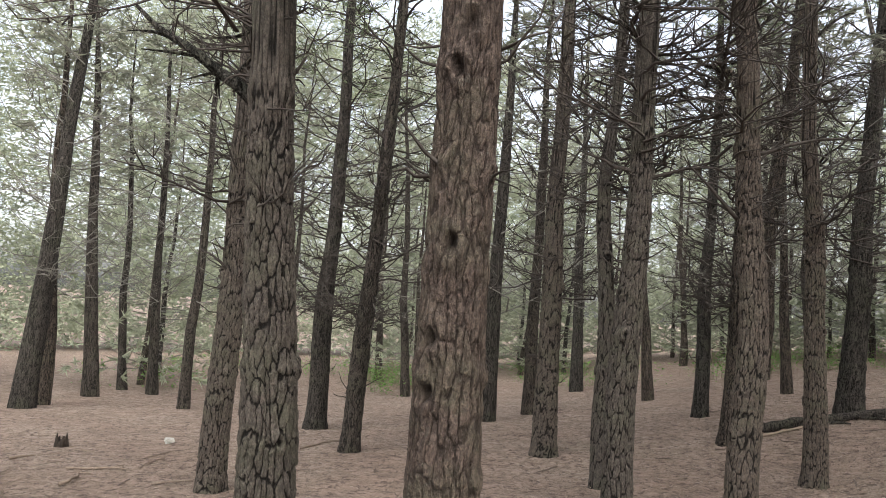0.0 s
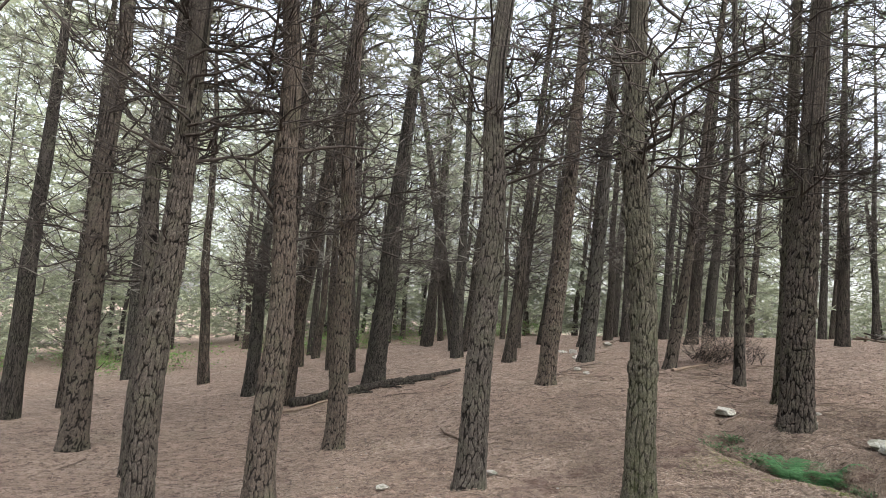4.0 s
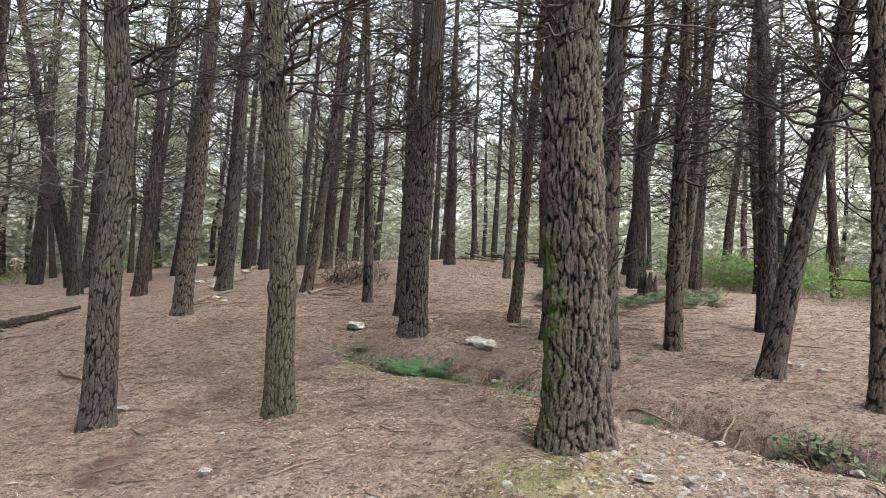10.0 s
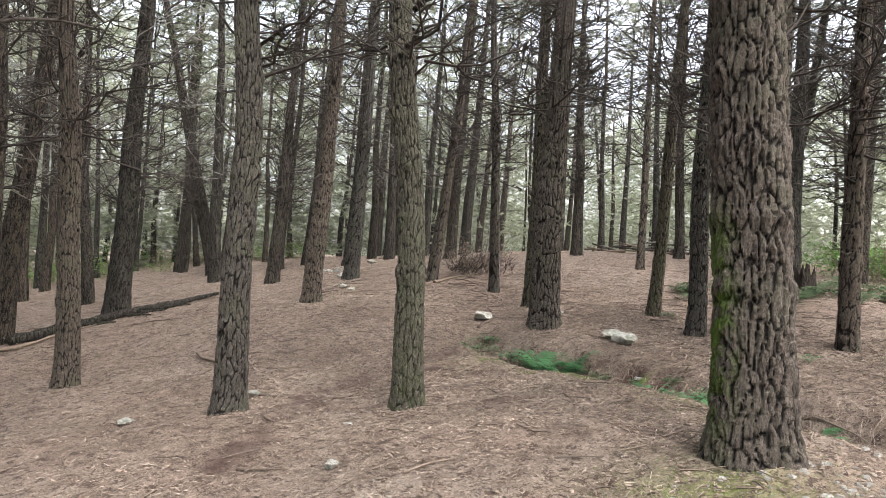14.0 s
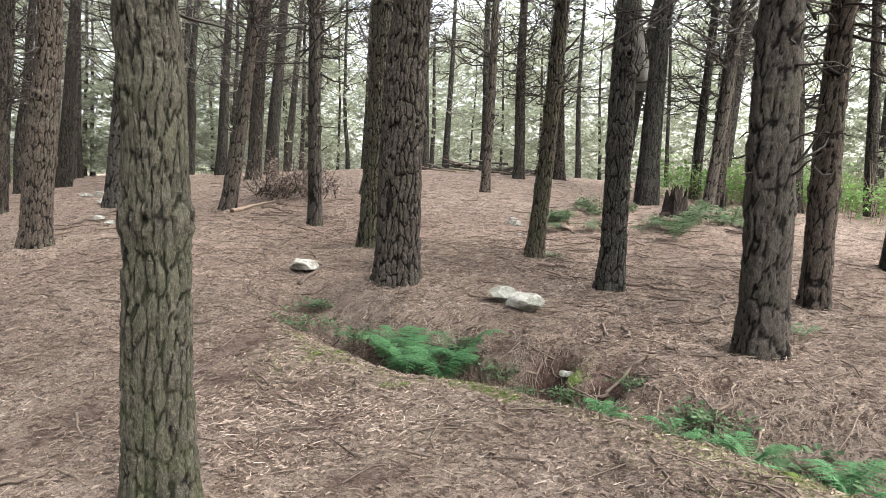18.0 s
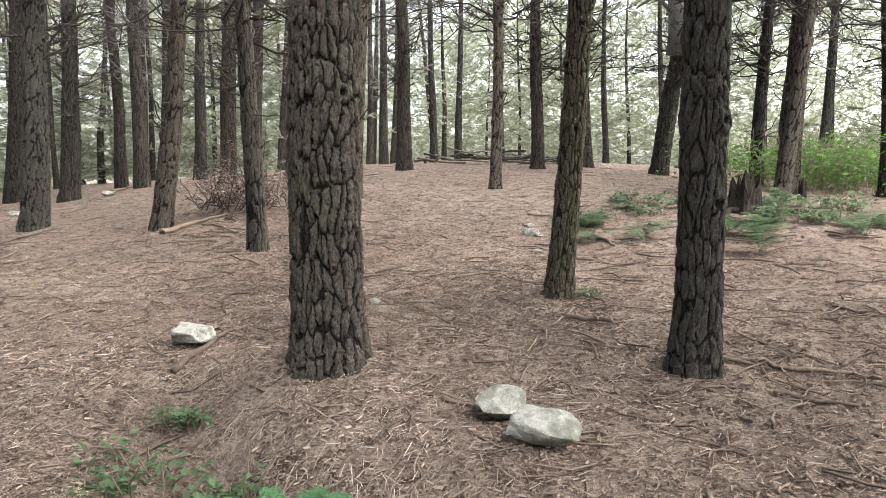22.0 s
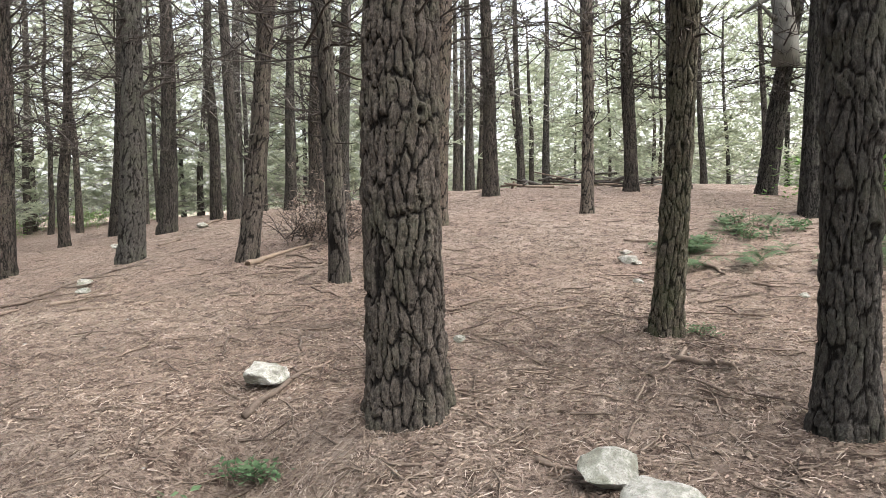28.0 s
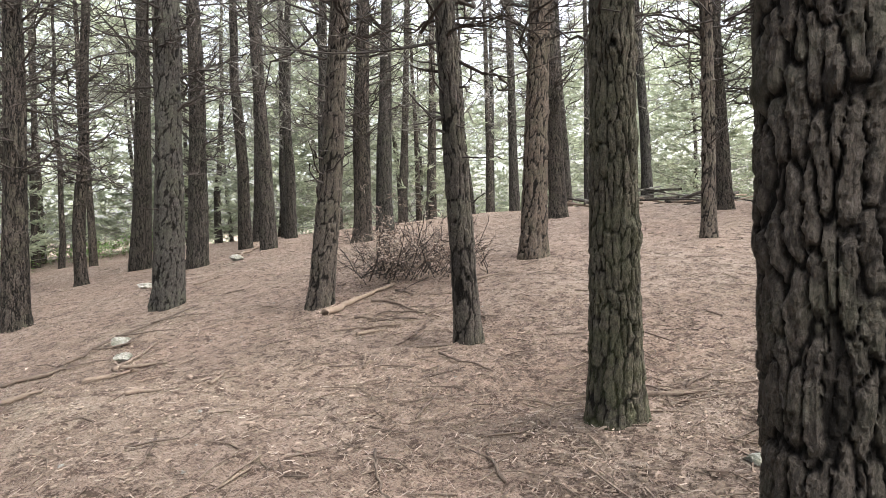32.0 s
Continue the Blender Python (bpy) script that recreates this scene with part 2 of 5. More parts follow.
def ground_material():
    n = Nodes("needle_litter_ground", 0.95)
    strands = []
    for k, (turn, sx) in enumerate(((0.3, 1.0), (1.25, 1.1), (2.2, 0.9), (2.8, 1.2))):
        m = n.add("ShaderNodeMapping")
        n.put(m.inputs["Vector"], n.coord)
        m.inputs["Rotation"].default_value = (0, 0, turn)
        m.inputs["Location"].default_value = (3.1 * k, 1.7 * k, 0)
        m.inputs["Scale"].default_value = (130 * sx, 32, 20)
        strands.append(n.ramp(n.noise(1.0, 2, 0.5, m.outputs[0]), (0.54, 0.0), (0.64, 1.0)))
    top = n.sums("MAXIMUM", n.sums("MAXIMUM", strands[0], strands[1]), n.sums("MAXIMUM", strands[2], strands[3]))
    patch = n.noise(0.55, 4, 0.6)
    mid = n.noise(4.5, 5, 0.65)
    fine = n.noise(60, 6, 0.8)
    base = n.mix(n.ramp(patch, (0.35, 0.0), (0.65, 1.0)), (0.262, 0.186, 0.148), (0.315, 0.258, 0.212))
    base = n.mix(n.ramp(n.noise(0.33, 3, 0.6, n.scaled(1, 1.4, 1)), (0.55, 0.0), (0.72, 0.55)), base, (0.19, 0.18, 0.125))
    base = n.mix(n.ramp(mid, (0.38, 0.0), (0.58, 1.0)), (0.13, 0.088, 0.068), base)
    base = n.mix(n.ramp(fine, (0.40, 0.9), (0.51, 0.0)), base, (0.045, 0.031, 0.025))
    base = n.mix(n.sums("MULTIPLY", top, 0.5), base, (0.40, 0.315, 0.25))
    grit = n.noise(11, 5, 0.8)
    base = n.mix(n.ramp(grit, (0.41, 0.9), (0.48, 0.0)), base, (0.07, 0.048, 0.037))
    soil = n.add("ShaderNodeAttribute", attribute_name="soil_and_shade").outputs["Fac"]
    turf_share = n.add("ShaderNodeAttribute", attribute_name="mossy").outputs["Fac"]
    base = n.mix(n.sums("MULTIPLY", soil, n.ramp(mid, (0.35, 1.0), (0.75, 0.7))), base, n.mix(fine, (0.02, 0.012, 0.01), (0.095, 0.05, 0.04)))
    base = n.mix(n.sums("MULTIPLY", turf_share, n.ramp(grit, (0.4, 0.0), (0.56, 0.9))), base, n.mix(fine, (0.09, 0.12, 0.025), (0.25, 0.29, 0.08)))
    high = n.bump(top, 0.6, 0.008, n.bump(fine, 0.8, 0.02, n.bump(grit, 0.6, 0.04, n.bump(mid, 0.5, 0.06))))
    return n.done(base, high)


GROUND = ground_material()

# ---- building blocks ----


def mesh_of(name, verts, faces, material, smooth=True):
    me = bpy.data.meshes.new(name)
    me.from_pydata([tuple(v) for v in verts] if not isinstance(verts, np.ndarray) else verts.tolist(), [], faces if isinstance(faces, list) else faces.tolist())
    me.materials.append(material)
    if smooth:
        me.polygons.foreach_set("use_smooth", [True] * len(me.polygons))
    return me


def part(name, data, parent, label="", m=None):
    ob = new(name, data)
    ob.parent = parent
    if m is not None:
        ob.matrix_basis = m
    return tagged(ob, label) if label else ob


class Shape:
    """Vertices and faces gathered for one mesh."""

    def __init__(self):
        self.v, self.f, self.n = [], [], 0

    def add(self, verts, faces):
        verts = np.asarray(verts, float)
        self.v.append(verts)
        self.f.extend([[i + self.n for i in face] for face in faces])
        self.n += len(verts)

    def tube(self, points, radii, sides=4, cap=True):
        points = np.asarray(points, float)
        k = len(points)
        along = np.gradient(points, axis=0)
        along /= np.linalg.norm(along, axis=1)[:, None] + 1e-9
        side = np.cross(along, (0.31, 0.17, 0.93))
        side /= np.linalg.norm(side, axis=1)[:, None] + 1e-9
        up = np.cross(along, side)
        a = np.arange(sides) * 2 * np.pi / sides
        ring = np.cos(a)[None, :, None] * side[:, None] + np.sin(a)[None, :, None] * up[:, None]
        verts = (points[:, None] + ring * np.asarray(radii, float)[:, None, None]).reshape(-1, 3)
        faces = [[i * sides + j, i * sides + (j + 1) % sides, (i + 1) * sides + (j + 1) % sides, (i + 1) * sides + j] for i in range(k - 1) for j in range(sides)]
        if cap:
            faces += [list(range(sides))[::-1], [(k - 1) * sides + j for j in range(sides)]]
        self.add(verts, faces)

    def mesh(self, name, material, smooth=True):
        return mesh_of(name, np.concatenate(self.v), self.f, material, smooth)


def ground_height(x, y):
    """Height of the forest floor, without its small relief."""
    x, y = np.asarray(x, float), np.asarray(y, float)
    u, v = 1.6 * np.tanh((x - 9) / 16), 1.6 * np.tanh((y - 6) / 16)
    z = 0.065 + 1.132 * u - 0.138 * v + 0.064 * u * u + 0.550 * u * v - 0.147 * v * v - 0.112 * u**3 + 0.029 * u * u * v - 0.271 * u * v * v - 0.145 * v**3
    for bx, by, h in ((4.9, 9.3, -0.224), (9.3, 9.5, 0.165), (15.5, 8.5, 0.073), (14.3, 5.0, -0.15), (5.5, 1.0, 0.134), (5.3, 4.9, -0.07), (22.0, 7.5, 0.064)):
        z = z + h * np.exp(-((x - bx) ** 2 + (y - by) ** 2) / 6.48)
    z = z - np.minimum(3.5, 0.09 * np.maximum(0, x - 28) + 0.05 * np.maximum(0, np.hypot(x - 9, y - 7) - 34))
    return z - ditch(x, y)


DITCH = ((9.35, 6.0, 0.03), (8.9, 5.35, 0.12), (8.42, 4.55, 0.28), (8.15, 3.75, 0.34), (8.0, 3.05, 0.26), (7.7, 2.45, 0.2), (7.42, 1.8, 0.2), (7.2, 1.3, 0.24), (6.75, 0.4, 0.3), (6.42, -0.4, 0.46), (6.2, -1.5, 0.38), (6.0, -3.0, 0.3))


def ditch(x, y):
    """Depth of the dry ditch, steep on its uphill bank."""
    best, depth = np.full(np.shape(x), 9.0), np.zeros(np.shape(x))
    for (ax, ay, ah), (bx, by, bh) in zip(DITCH, DITCH[1:]):
        s = np.clip(((x - ax) * (bx - ax) + (y - ay) * (by - ay)) / ((bx - ax) ** 2 + (by - ay) ** 2), 0, 1)
        d = np.hypot(x - ax - s * (bx - ax), y - ay - s * (by - ay))
        depth = np.where(d < best, ah + s * (bh - ah), depth)
        best = np.minimum(best, d)
    return 1.55 * depth * np.exp(-((best / 0.34) ** 2)) + hollows(x, y)


def hollows(x, y):
    """Washed-out holes in the bank of the ditch."""
    return sum(h * np.exp(-((((x - px) ** 2 + (y - py) ** 2) / r**2) ** 1.6)) for px, py, r, h in HOLLOWS) * (1 + 1.1 * smooth_noise(x, y, 0.11, 21))


HOLLOWS = ((8.3, 3.02, 0.16, 0.19), (8.15, 2.57, 0.13, 0.13), (8.06, 1.9, 0.1, 0.08), (6.38, -0.3, 0.3, 0.4), (8.58, 3.42, 0.11, 0.09))


def on_ground(x, y, lift=0.0):
    return Vector((x, y, float(ground_height(x, y)) + lift))


# ---- ground ----


def axis(lo, hi, step, out):
    """Even steps from lo to hi, then ever longer ones as far as out."""
    inner = list(np.arange(lo, hi + 1e-6, step))
    grow, d, left, right = 1.13, step, [], []
    while (left[-1] if left else lo) > -out:
        d *= grow
        left.append((left[-1] if left else lo) - d)
    d = step
    while (right[-1] if right else hi) < out:
        d *= grow
        right.append((right[-1] if right else hi) + d)
    return np.array(left[::-1] + inner + right)


def smooth_noise(x, y, size, seed):
    """Value noise on a lattice of that size."""
    gx, gy = x / size, y / size
    ix, iy = np.floor(gx).astype(int), np.floor(gy).astype(int)
    fx, fy = gx - ix, gy - iy
    fx, fy = fx * fx * (3 - 2 * fx), fy * fy * (3 - 2 * fy)

    def rnd(i, j):
        h = (i * 374761393 + j * 668265263 + seed * 974634777) & 0x7FFFFFFF
        h = ((h ^ (h >> 13)) * 1274126177) & 0x7FFFFFFF
        return ((h ^ (h >> 16)) & 0xFFFF) / 65535.0

    a, b, c, d = rnd(ix, iy), rnd(ix + 1, iy), rnd(ix, iy + 1), rnd(ix + 1, iy + 1)
    return (a * (1 - fx) + b * fx) * (1 - fy) + (c * (1 - fx) + d * fx) * fy - 0.5


def relief(x, y):
    near = np.exp(-(np.hypot(x - 9, y - 5) / 30) ** 2)
    return near * (0.07 * smooth_noise(x, y, 0.9, 1) + 0.035 * smooth_noise(x, y, 0.3, 2) + (0.025 + 0.1 * np.clip(ditch(x, y) - 0.08, 0, 0.3)) * smooth_noise(x, y, 0.12, 3) - 0.01)


TRAIL = ((8.06, 5.29), (6.66, 5.25), (6.02, 5.45), (5.22, 5.0), (4.5, 4.49), (3.85, 4.22))


def worn(x, y):
    """Where feet have scuffed the needles off the soil."""
    bare = np.zeros(np.shape(x))
    for (ax, ay), (bx, by) in zip(TRAIL, TRAIL[1:]):
        s = np.clip(((x - ax) * (bx - ax) + (y - ay) * (by - ay)) / ((bx - ax) ** 2 + (by - ay) ** 2), 0, 1)
        off = np.hypot(x - ax - s * (bx - ax), y - ay - s * (by - ay)) + 0.25 * smooth_noise(x, y, 0.3, 15)
        bare = np.maximum(bare, 0.8 * np.exp(-((off / 0.2) ** 2)) * (0.7 + 0.9 * smooth_noise(x, y, 0.5, 16)))
    for px, py, size in SCUFFS:
        bare = np.maximum(bare, 0.55 * np.exp(-(((x - px) ** 2 + (y - py) ** 2) / size**2)) * (0.8 + 1.2 * smooth_noise(x, y, 0.17, 18)))
    return bare


SCUFFS = ((7.73, 5.25, 0.35), (6.57, 3.85, 0.3), (6.17, 3.31, 0.28), (7.1, 4.95, 0.35), (7.07, 4.33, 0.3), (6.55, -0.6, 0.45), (8.71, 3.36, 0.16), (8.2, 2.55, 0.16), (8.75, 2.55, 0.14), (9.2, 0.9, 0.35), (6.9, 0.3, 0.3))


def build_ground():
    xs, ys = axis(1.0, 16.0, 0.055, 600), axis(-2.0, 12.0, 0.055, 600)
    gx, gy = np.meshgrid(xs, ys)
    gz = ground_height(gx, gy) + relief(gx, gy)
    verts = np.stack([gx, gy, gz], -1).reshape(-1, 3)
    w = len(xs)
    i = (np.arange(len(ys) - 1)[:, None] * w + np.arange(w - 1)[None]).ravel()
    faces = np.stack([i, i + 1, i + w + 1, i + w], -1)
    me = mesh_of("ground", verts, faces, GROUND)
    depth = ditch(gx, gy) + 0.12 * smooth_noise(gx, gy, 0.35, 7)
    # Bare soil of ditch and holes; its darkness also stands in for their shade.
    bare = np.clip(np.maximum(hollows(gx, gy) / 0.1, 0.6 * (depth - 0.25) / 0.15), 0, 1)
    bare = np.maximum(bare, worn(gx, gy))
    green = 0.6 * np.exp(-(((gx - 4.75) / 0.6) ** 2 + ((gy - 1.0) / 0.55) ** 2)) + 0.9 * np.clip(1 - np.abs(ditch(gx + 0.33, gy + 0.1) - 0.22) / 0.14, 0, 1) * (gy > 0.8) * (gx < 8.4)
    for name, values in (("soil_and_shade", bare), ("mossy", np.clip(green, 0, 1))):
        me.attributes.new(name, "FLOAT", "POINT").data.foreach_set("value", values.ravel().astype(np.float32))
    ob = new("ground", me)
    return tagged(ob, "forest floor covered with reddish brown pine needles", "ground", kind="structure")


build_ground()

# ---- trees ----


def noise3(x, y, z, seed):
    """Value noise in space, about -1 to 1, on a unit lattice."""
    ix, iy, iz = np.floor(x).astype(np.int64), np.floor(y).astype(np.int64), np.floor(z).astype(np.int64)
    fx, fy, fz = ((f * f * f * (f * (6 * f - 15) + 10)) for f in (x - ix, y - iy, z - iz))

    def rnd(i, j, k):
        h = (i * 374761393 + j * 668265263 + k * 1103515245 + seed * 974634777) & 0x7FFFFFFF
        h = ((h ^ (h >> 13)) * 1274126177) & 0x7FFFFFFF
        return ((h ^ (h >> 16)) & 0xFFFF) / 32767.5 - 1

    def sheet(k):
        low = rnd(ix, iy, k) * (1 - fx) + rnd(ix + 1, iy, k) * fx
        return low * (1 - fy) + (rnd(ix, iy + 1, k) * (1 - fx) + rnd(ix + 1, iy + 1, k) * fx) * fy

    return sheet(iz) * (1 - fz) + sheet(iz + 1) * fz


def blocks(u, v, cols, seed, power=3.0):
    """Uneven blocky cells round a trunk: the distance from the cell's edge, and the cell's own random level and tilt."""
    iu, iv = np.floor(u).astype(np.int64), np.floor(v).astype(np.int64)
    first, second, level, tilt = np.full(u.shape, 9.0), np.full(u.shape, 9.0), np.zeros(u.shape), np.zeros(u.shape)

    def rnd(i, j, k):
        h = ((i % cols) * 73856093 + j * 19349663 + (seed * 7 + k) * 83492791) & 0x7FFFFFFF
        h = ((h ^ (h >> 13)) * 1274126177) & 0x7FFFFFFF
        return ((h ^ (h >> 16)) & 0xFFFF) / 65535.0

    for di in (-1, 0, 1):
        for dj in (-1, 0, 1):
            ci, cj = iu + di, iv + dj
            du, dv = ci + 0.15 + 0.7 * rnd(ci, cj, 1) - u, cj + 0.02 + 0.96 * rnd(ci, cj, 2) - v
            d = (np.abs(du) ** power + np.abs(dv) ** power) ** (1 / power)
            closer = d < first
            second = np.where(closer, first, np.minimum(second, d))
            level = np.where(closer, rnd(ci, cj, 3), level)
            tilt = np.where(closer, du * (rnd(ci, cj, 4) - 0.5) + dv * (rnd(ci, cj, 5) - 0.2), tilt)
            first = np.minimum(first, d)
    return second - first, level, tilt


def bark_relief(angle, z, radius, seed, coarse=1.0):
    """Outward relief of plated bark: tall broken plates of scales between deep furrows, and how far each place lies in a furrow."""
    k = 0.05 * coarse * min(1.05, 0.62 + radius * 1.9)
    x, y = np.cos(angle) * radius + 7.3 * seed, np.sin(angle) * radius - 3.1 * seed
    broad = noise3(x / 0.11, y / 0.11, z / 0.2, seed + 1)
    jag = noise3(x / 0.022, y / 0.022, z / 0.026, seed + 2) + 0.6 * noise3(x / 0.01, y / 0.01, z / 0.012, seed + 3)
    jog = noise3(x / 0.03, y / 0.03, z / 0.03, seed + 4)
    around, round_trunk = 2 * np.pi * radius, angle / (2 * np.pi)
    cols = max(7, int(round(around / k)))
    edge, plate_level, plate_tilt = blocks(round_trunk * cols + 0.6 * broad + 0.13 * jag, z / (4.2 * k) + 0.4 * broad + 0.12 * jog, cols, seed)
    few = max(14, int(round(around / (0.42 * k))))
    scale_edge, scale_level, scale_tilt = blocks(round_trunk * few + 0.6 * broad + 0.22 * jag, z / (0.95 * k) + 0.3 * jog + 0.2 * broad, few, seed + 40)
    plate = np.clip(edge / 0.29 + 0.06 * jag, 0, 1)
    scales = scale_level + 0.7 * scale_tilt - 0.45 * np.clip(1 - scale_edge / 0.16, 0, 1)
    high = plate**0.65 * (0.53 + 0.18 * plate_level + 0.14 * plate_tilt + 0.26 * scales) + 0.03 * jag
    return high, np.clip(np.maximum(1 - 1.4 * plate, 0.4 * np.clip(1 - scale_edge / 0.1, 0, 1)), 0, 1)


def trunk_mesh(radius, height, detail, seed, bend, material, rough=0.034, burls=()):
    sides, step, until = {0: (9, 1.1, 3.9), 1: (22, 0.11, 5.0), 2: (72, 0.024, 3.8), 3: (122, 0.018, 3.5), 4: (214, 0.0115, 2.9)}[detail]
    radius *= 0.9 if detail > 1 else 0.93
    zs = [-0.25]
    while zs[-1] < height:
        zs.append(zs[-1] + (step if zs[-1] < until else max(step, min(1.2, step * 1.08 ** ((zs[-1] - until) / step)))))
    zs[-1] = height
    zs = np.array(zs)
    a = np.arange(sides) * 2 * np.pi / sides
    angle, z = np.meshgrid(a, zs)
    upper = np.clip((z - 4.5) / (height - 4.5), 0, 1)
    r = radius * np.where(z < 4.5, 1.06 - 0.083 * np.maximum(z, 0), 0.6865 * ((1 - upper) ** 0.75 * 0.93 + 0.07))
    r = r * (1 + 0.2 * np.exp(-np.maximum(z, 0) / 0.16) * (1 + 0.4 * np.cos(angle * 5 + seed) + 0.2 * np.cos(angle * 3 + 2 * seed)))
    r = r * (1 + 0.045 * np.cos(2 * angle + seed) + 0.035 * np.sin(z * 2.1 + seed) + 0.03 * np.sin(3 * angle + z * 1.3))
    if detail:
        gap = 0.43 + 0.05 * math.sin(seed)
        whorl = np.abs((z + 0.1 * seed) / gap - np.round((z + 0.1 * seed) / gap)) * gap
        r = r * (1 + 0.055 * np.exp(-((whorl / 0.05) ** 2)) * np.clip((z - 0.7) / 0.8, 0, 1) * (1 + 0.7 * np.sin(3 * angle + np.round((z + 0.1 * seed) / gap) * 2.1)))
    if detail >= 2:
        plates, between = bark_relief(angle, z, radius, seed, 1.6 if detail == 2 else 1.0)
        fade = np.clip(1.15 - 0.11 * z, 0.4, 1)
        r = r + (plates - 0.52) * rough * fade * np.clip(radius / 0.2, 0.55, 1.1)
        knots = np.random.default_rng(seed)
        for _ in range(13):
            ka, kz = knots.uniform(0, 2 * np.pi), (round(knots.uniform(1.0, 4.3) / gap) - (0.1 * seed / gap) % 1) * gap
            near = ((np.angle(np.exp(1j * (angle - ka))) * radius) ** 2 + ((z - kz) * 0.8) ** 2) ** 0.5
            r = r + 0.016 * np.exp(-((near - 0.032) / 0.022) ** 2) - 0.02 * np.exp(-((near / 0.017) ** 2))
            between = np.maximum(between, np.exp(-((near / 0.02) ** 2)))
        for ka, kz in burls:
            near = ((np.angle(np.exp(1j * (angle - ka))) * radius) ** 2 + ((z - kz) * 0.75) ** 2) ** 0.5
            torn = 1 + 0.5 * np.sin(9 * angle + 31 * z)
            r = r + 0.022 * torn * np.exp(-((near - 0.05) / 0.035) ** 2) - 0.04 * np.exp(-((near / 0.03) ** 2))
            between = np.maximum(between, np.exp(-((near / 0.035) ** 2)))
    elif detail == 1:
        r = r * (1 + 0.05 * np.sin(z * 23 + angle * 5 + seed) * np.sin(angle * 3 + seed * 2))
    ox = bend * np.sin(z * 0.9 + seed) + bend * 0.5 * np.sin(z * 2.1 + 2 * seed) - bend * (math.sin(seed) + 0.5 * math.sin(2 * seed))
    oy = bend * np.cos(z * 0.8 + seed) - bend * math.cos(seed)
    verts = np.stack([r * np.cos(angle) + ox, r * np.sin(angle) + oy, z], -1).reshape(-1, 3)
    k = len(zs)
    i, j = np.meshgrid(np.arange(k - 1), np.arange(sides), indexing="ij")
    i, j = i.ravel(), j.ravel()
    j2 = (j + 1) % sides
    faces = np.stack([i * sides + j, i * sides + j2, (i + 1) * sides + j2, (i + 1) * sides + j], -1).tolist()
    faces.append([(k - 1) * sides + n for n in range(sides)])
    me = mesh_of("trunk", verts, faces, material, detail < 3)
    # Depth in furrow or knot, by which the bark colour is darkened.
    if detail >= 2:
        me.attributes.new("furrow_shade", "FLOAT", "POINT").data.foreach_set("value", between.ravel().astype(np.float32))
    return me


def needle_tuft(shape, rng, at, way, count, length, width):
    """A spray of thin needle blades round a twig's end."""
    d = way + rng.normal(0, 0.55, (count, 3))
    d /= np.linalg.norm(d, axis=1)[:, None]
    s = np.cross(d, rng.normal(0, 1, (count, 3)))
    s *= width / (np.linalg.norm(s, axis=1)[:, None] + 1e-9)
    p = at - way * rng.uniform(0, 0.24, (count, 1))
    tip = p + d * length * rng.uniform(0.7, 1.2, (count, 1))
    shape.add(np.stack([p - s, p + s, tip], 1).reshape(-1, 3), [[3 * k, 3 * k + 1, 3 * k + 2] for k in range(count)])


def limb(rng, wood, leaf, base, heading, rise, length, thick, twigs, blades, blade=(0.15, 0.011), sides=3, n=6):
    """One branch: a crooked main stem with side twigs, bare or with needles."""
    s = np.linspace(0, 1, n)
    out = np.array([math.cos(heading), math.sin(heading), 0.0])
    side, up = np.array([-out[1], out[0], 0.0]), np.array([0, 0, 1.0])
    twist = 0.075 if blades else 0.10
    curve = rng.uniform(-0.45, 0.55) if blades else rng.uniform(-0.35, 0.85)
    wob, sag = np.cumsum(rng.normal(0, twist, n)), rise * s + curve * s**2
    pts = base + length * (s[:, None] * out + wob[:, None] * side * 0.9 + (sag + np.cumsum(rng.normal(0, 0.5 * twist, n)))[:, None] * up)
    wood.tube(pts, thick * (1 - (0.8 if blades else 0.68) * s), sides, False)
    for k in range(twigs):
        f = rng.uniform(0.2, 1.0)
        i = min(n - 2, int(f * (n - 1)))
        p = pts[i] + (pts[i + 1] - pts[i]) * (f * (n - 1) - i)
        way = out * rng.uniform(0.4, 1.0) + side * rng.choice((-1, 1)) * rng.uniform(0.4, 1.2) + up * rng.uniform(-0.3, 0.7)
        way /= np.linalg.norm(way)
        reach = length * rng.uniform(0.18, 0.5) * (1.15 - 0.6 * f)
        mid = p + way * reach * 0.5 + rng.normal(0, 0.11, 3) * reach
        tip = p + way * reach + up * rng.uniform(-0.2, 0.5) * reach
        if n > 4 and not blades:
            wood.tube([p, mid, tip], [thick * 0.52, thick * 0.4, thick * 0.2], 3, False)
            if reach > 0.22:
                fork = mid + (tip - mid) * 0.3
                for _ in range(2):
                    wood.tube([fork, fork + (way * 0.35 + rng.normal(0, 0.3, 3) + up * 0.1) * reach], [thick * 0.32, thick * 0.14], 3, False)
        else:
            wood.tube([p, tip], [thick * 0.5, thick * 0.2], 3, False)
        if blades:
            needle_tuft(leaf, rng, tip, way, blades, *blade)
            needle_tuft(leaf, rng, mid, way, blades // 2, *blade)


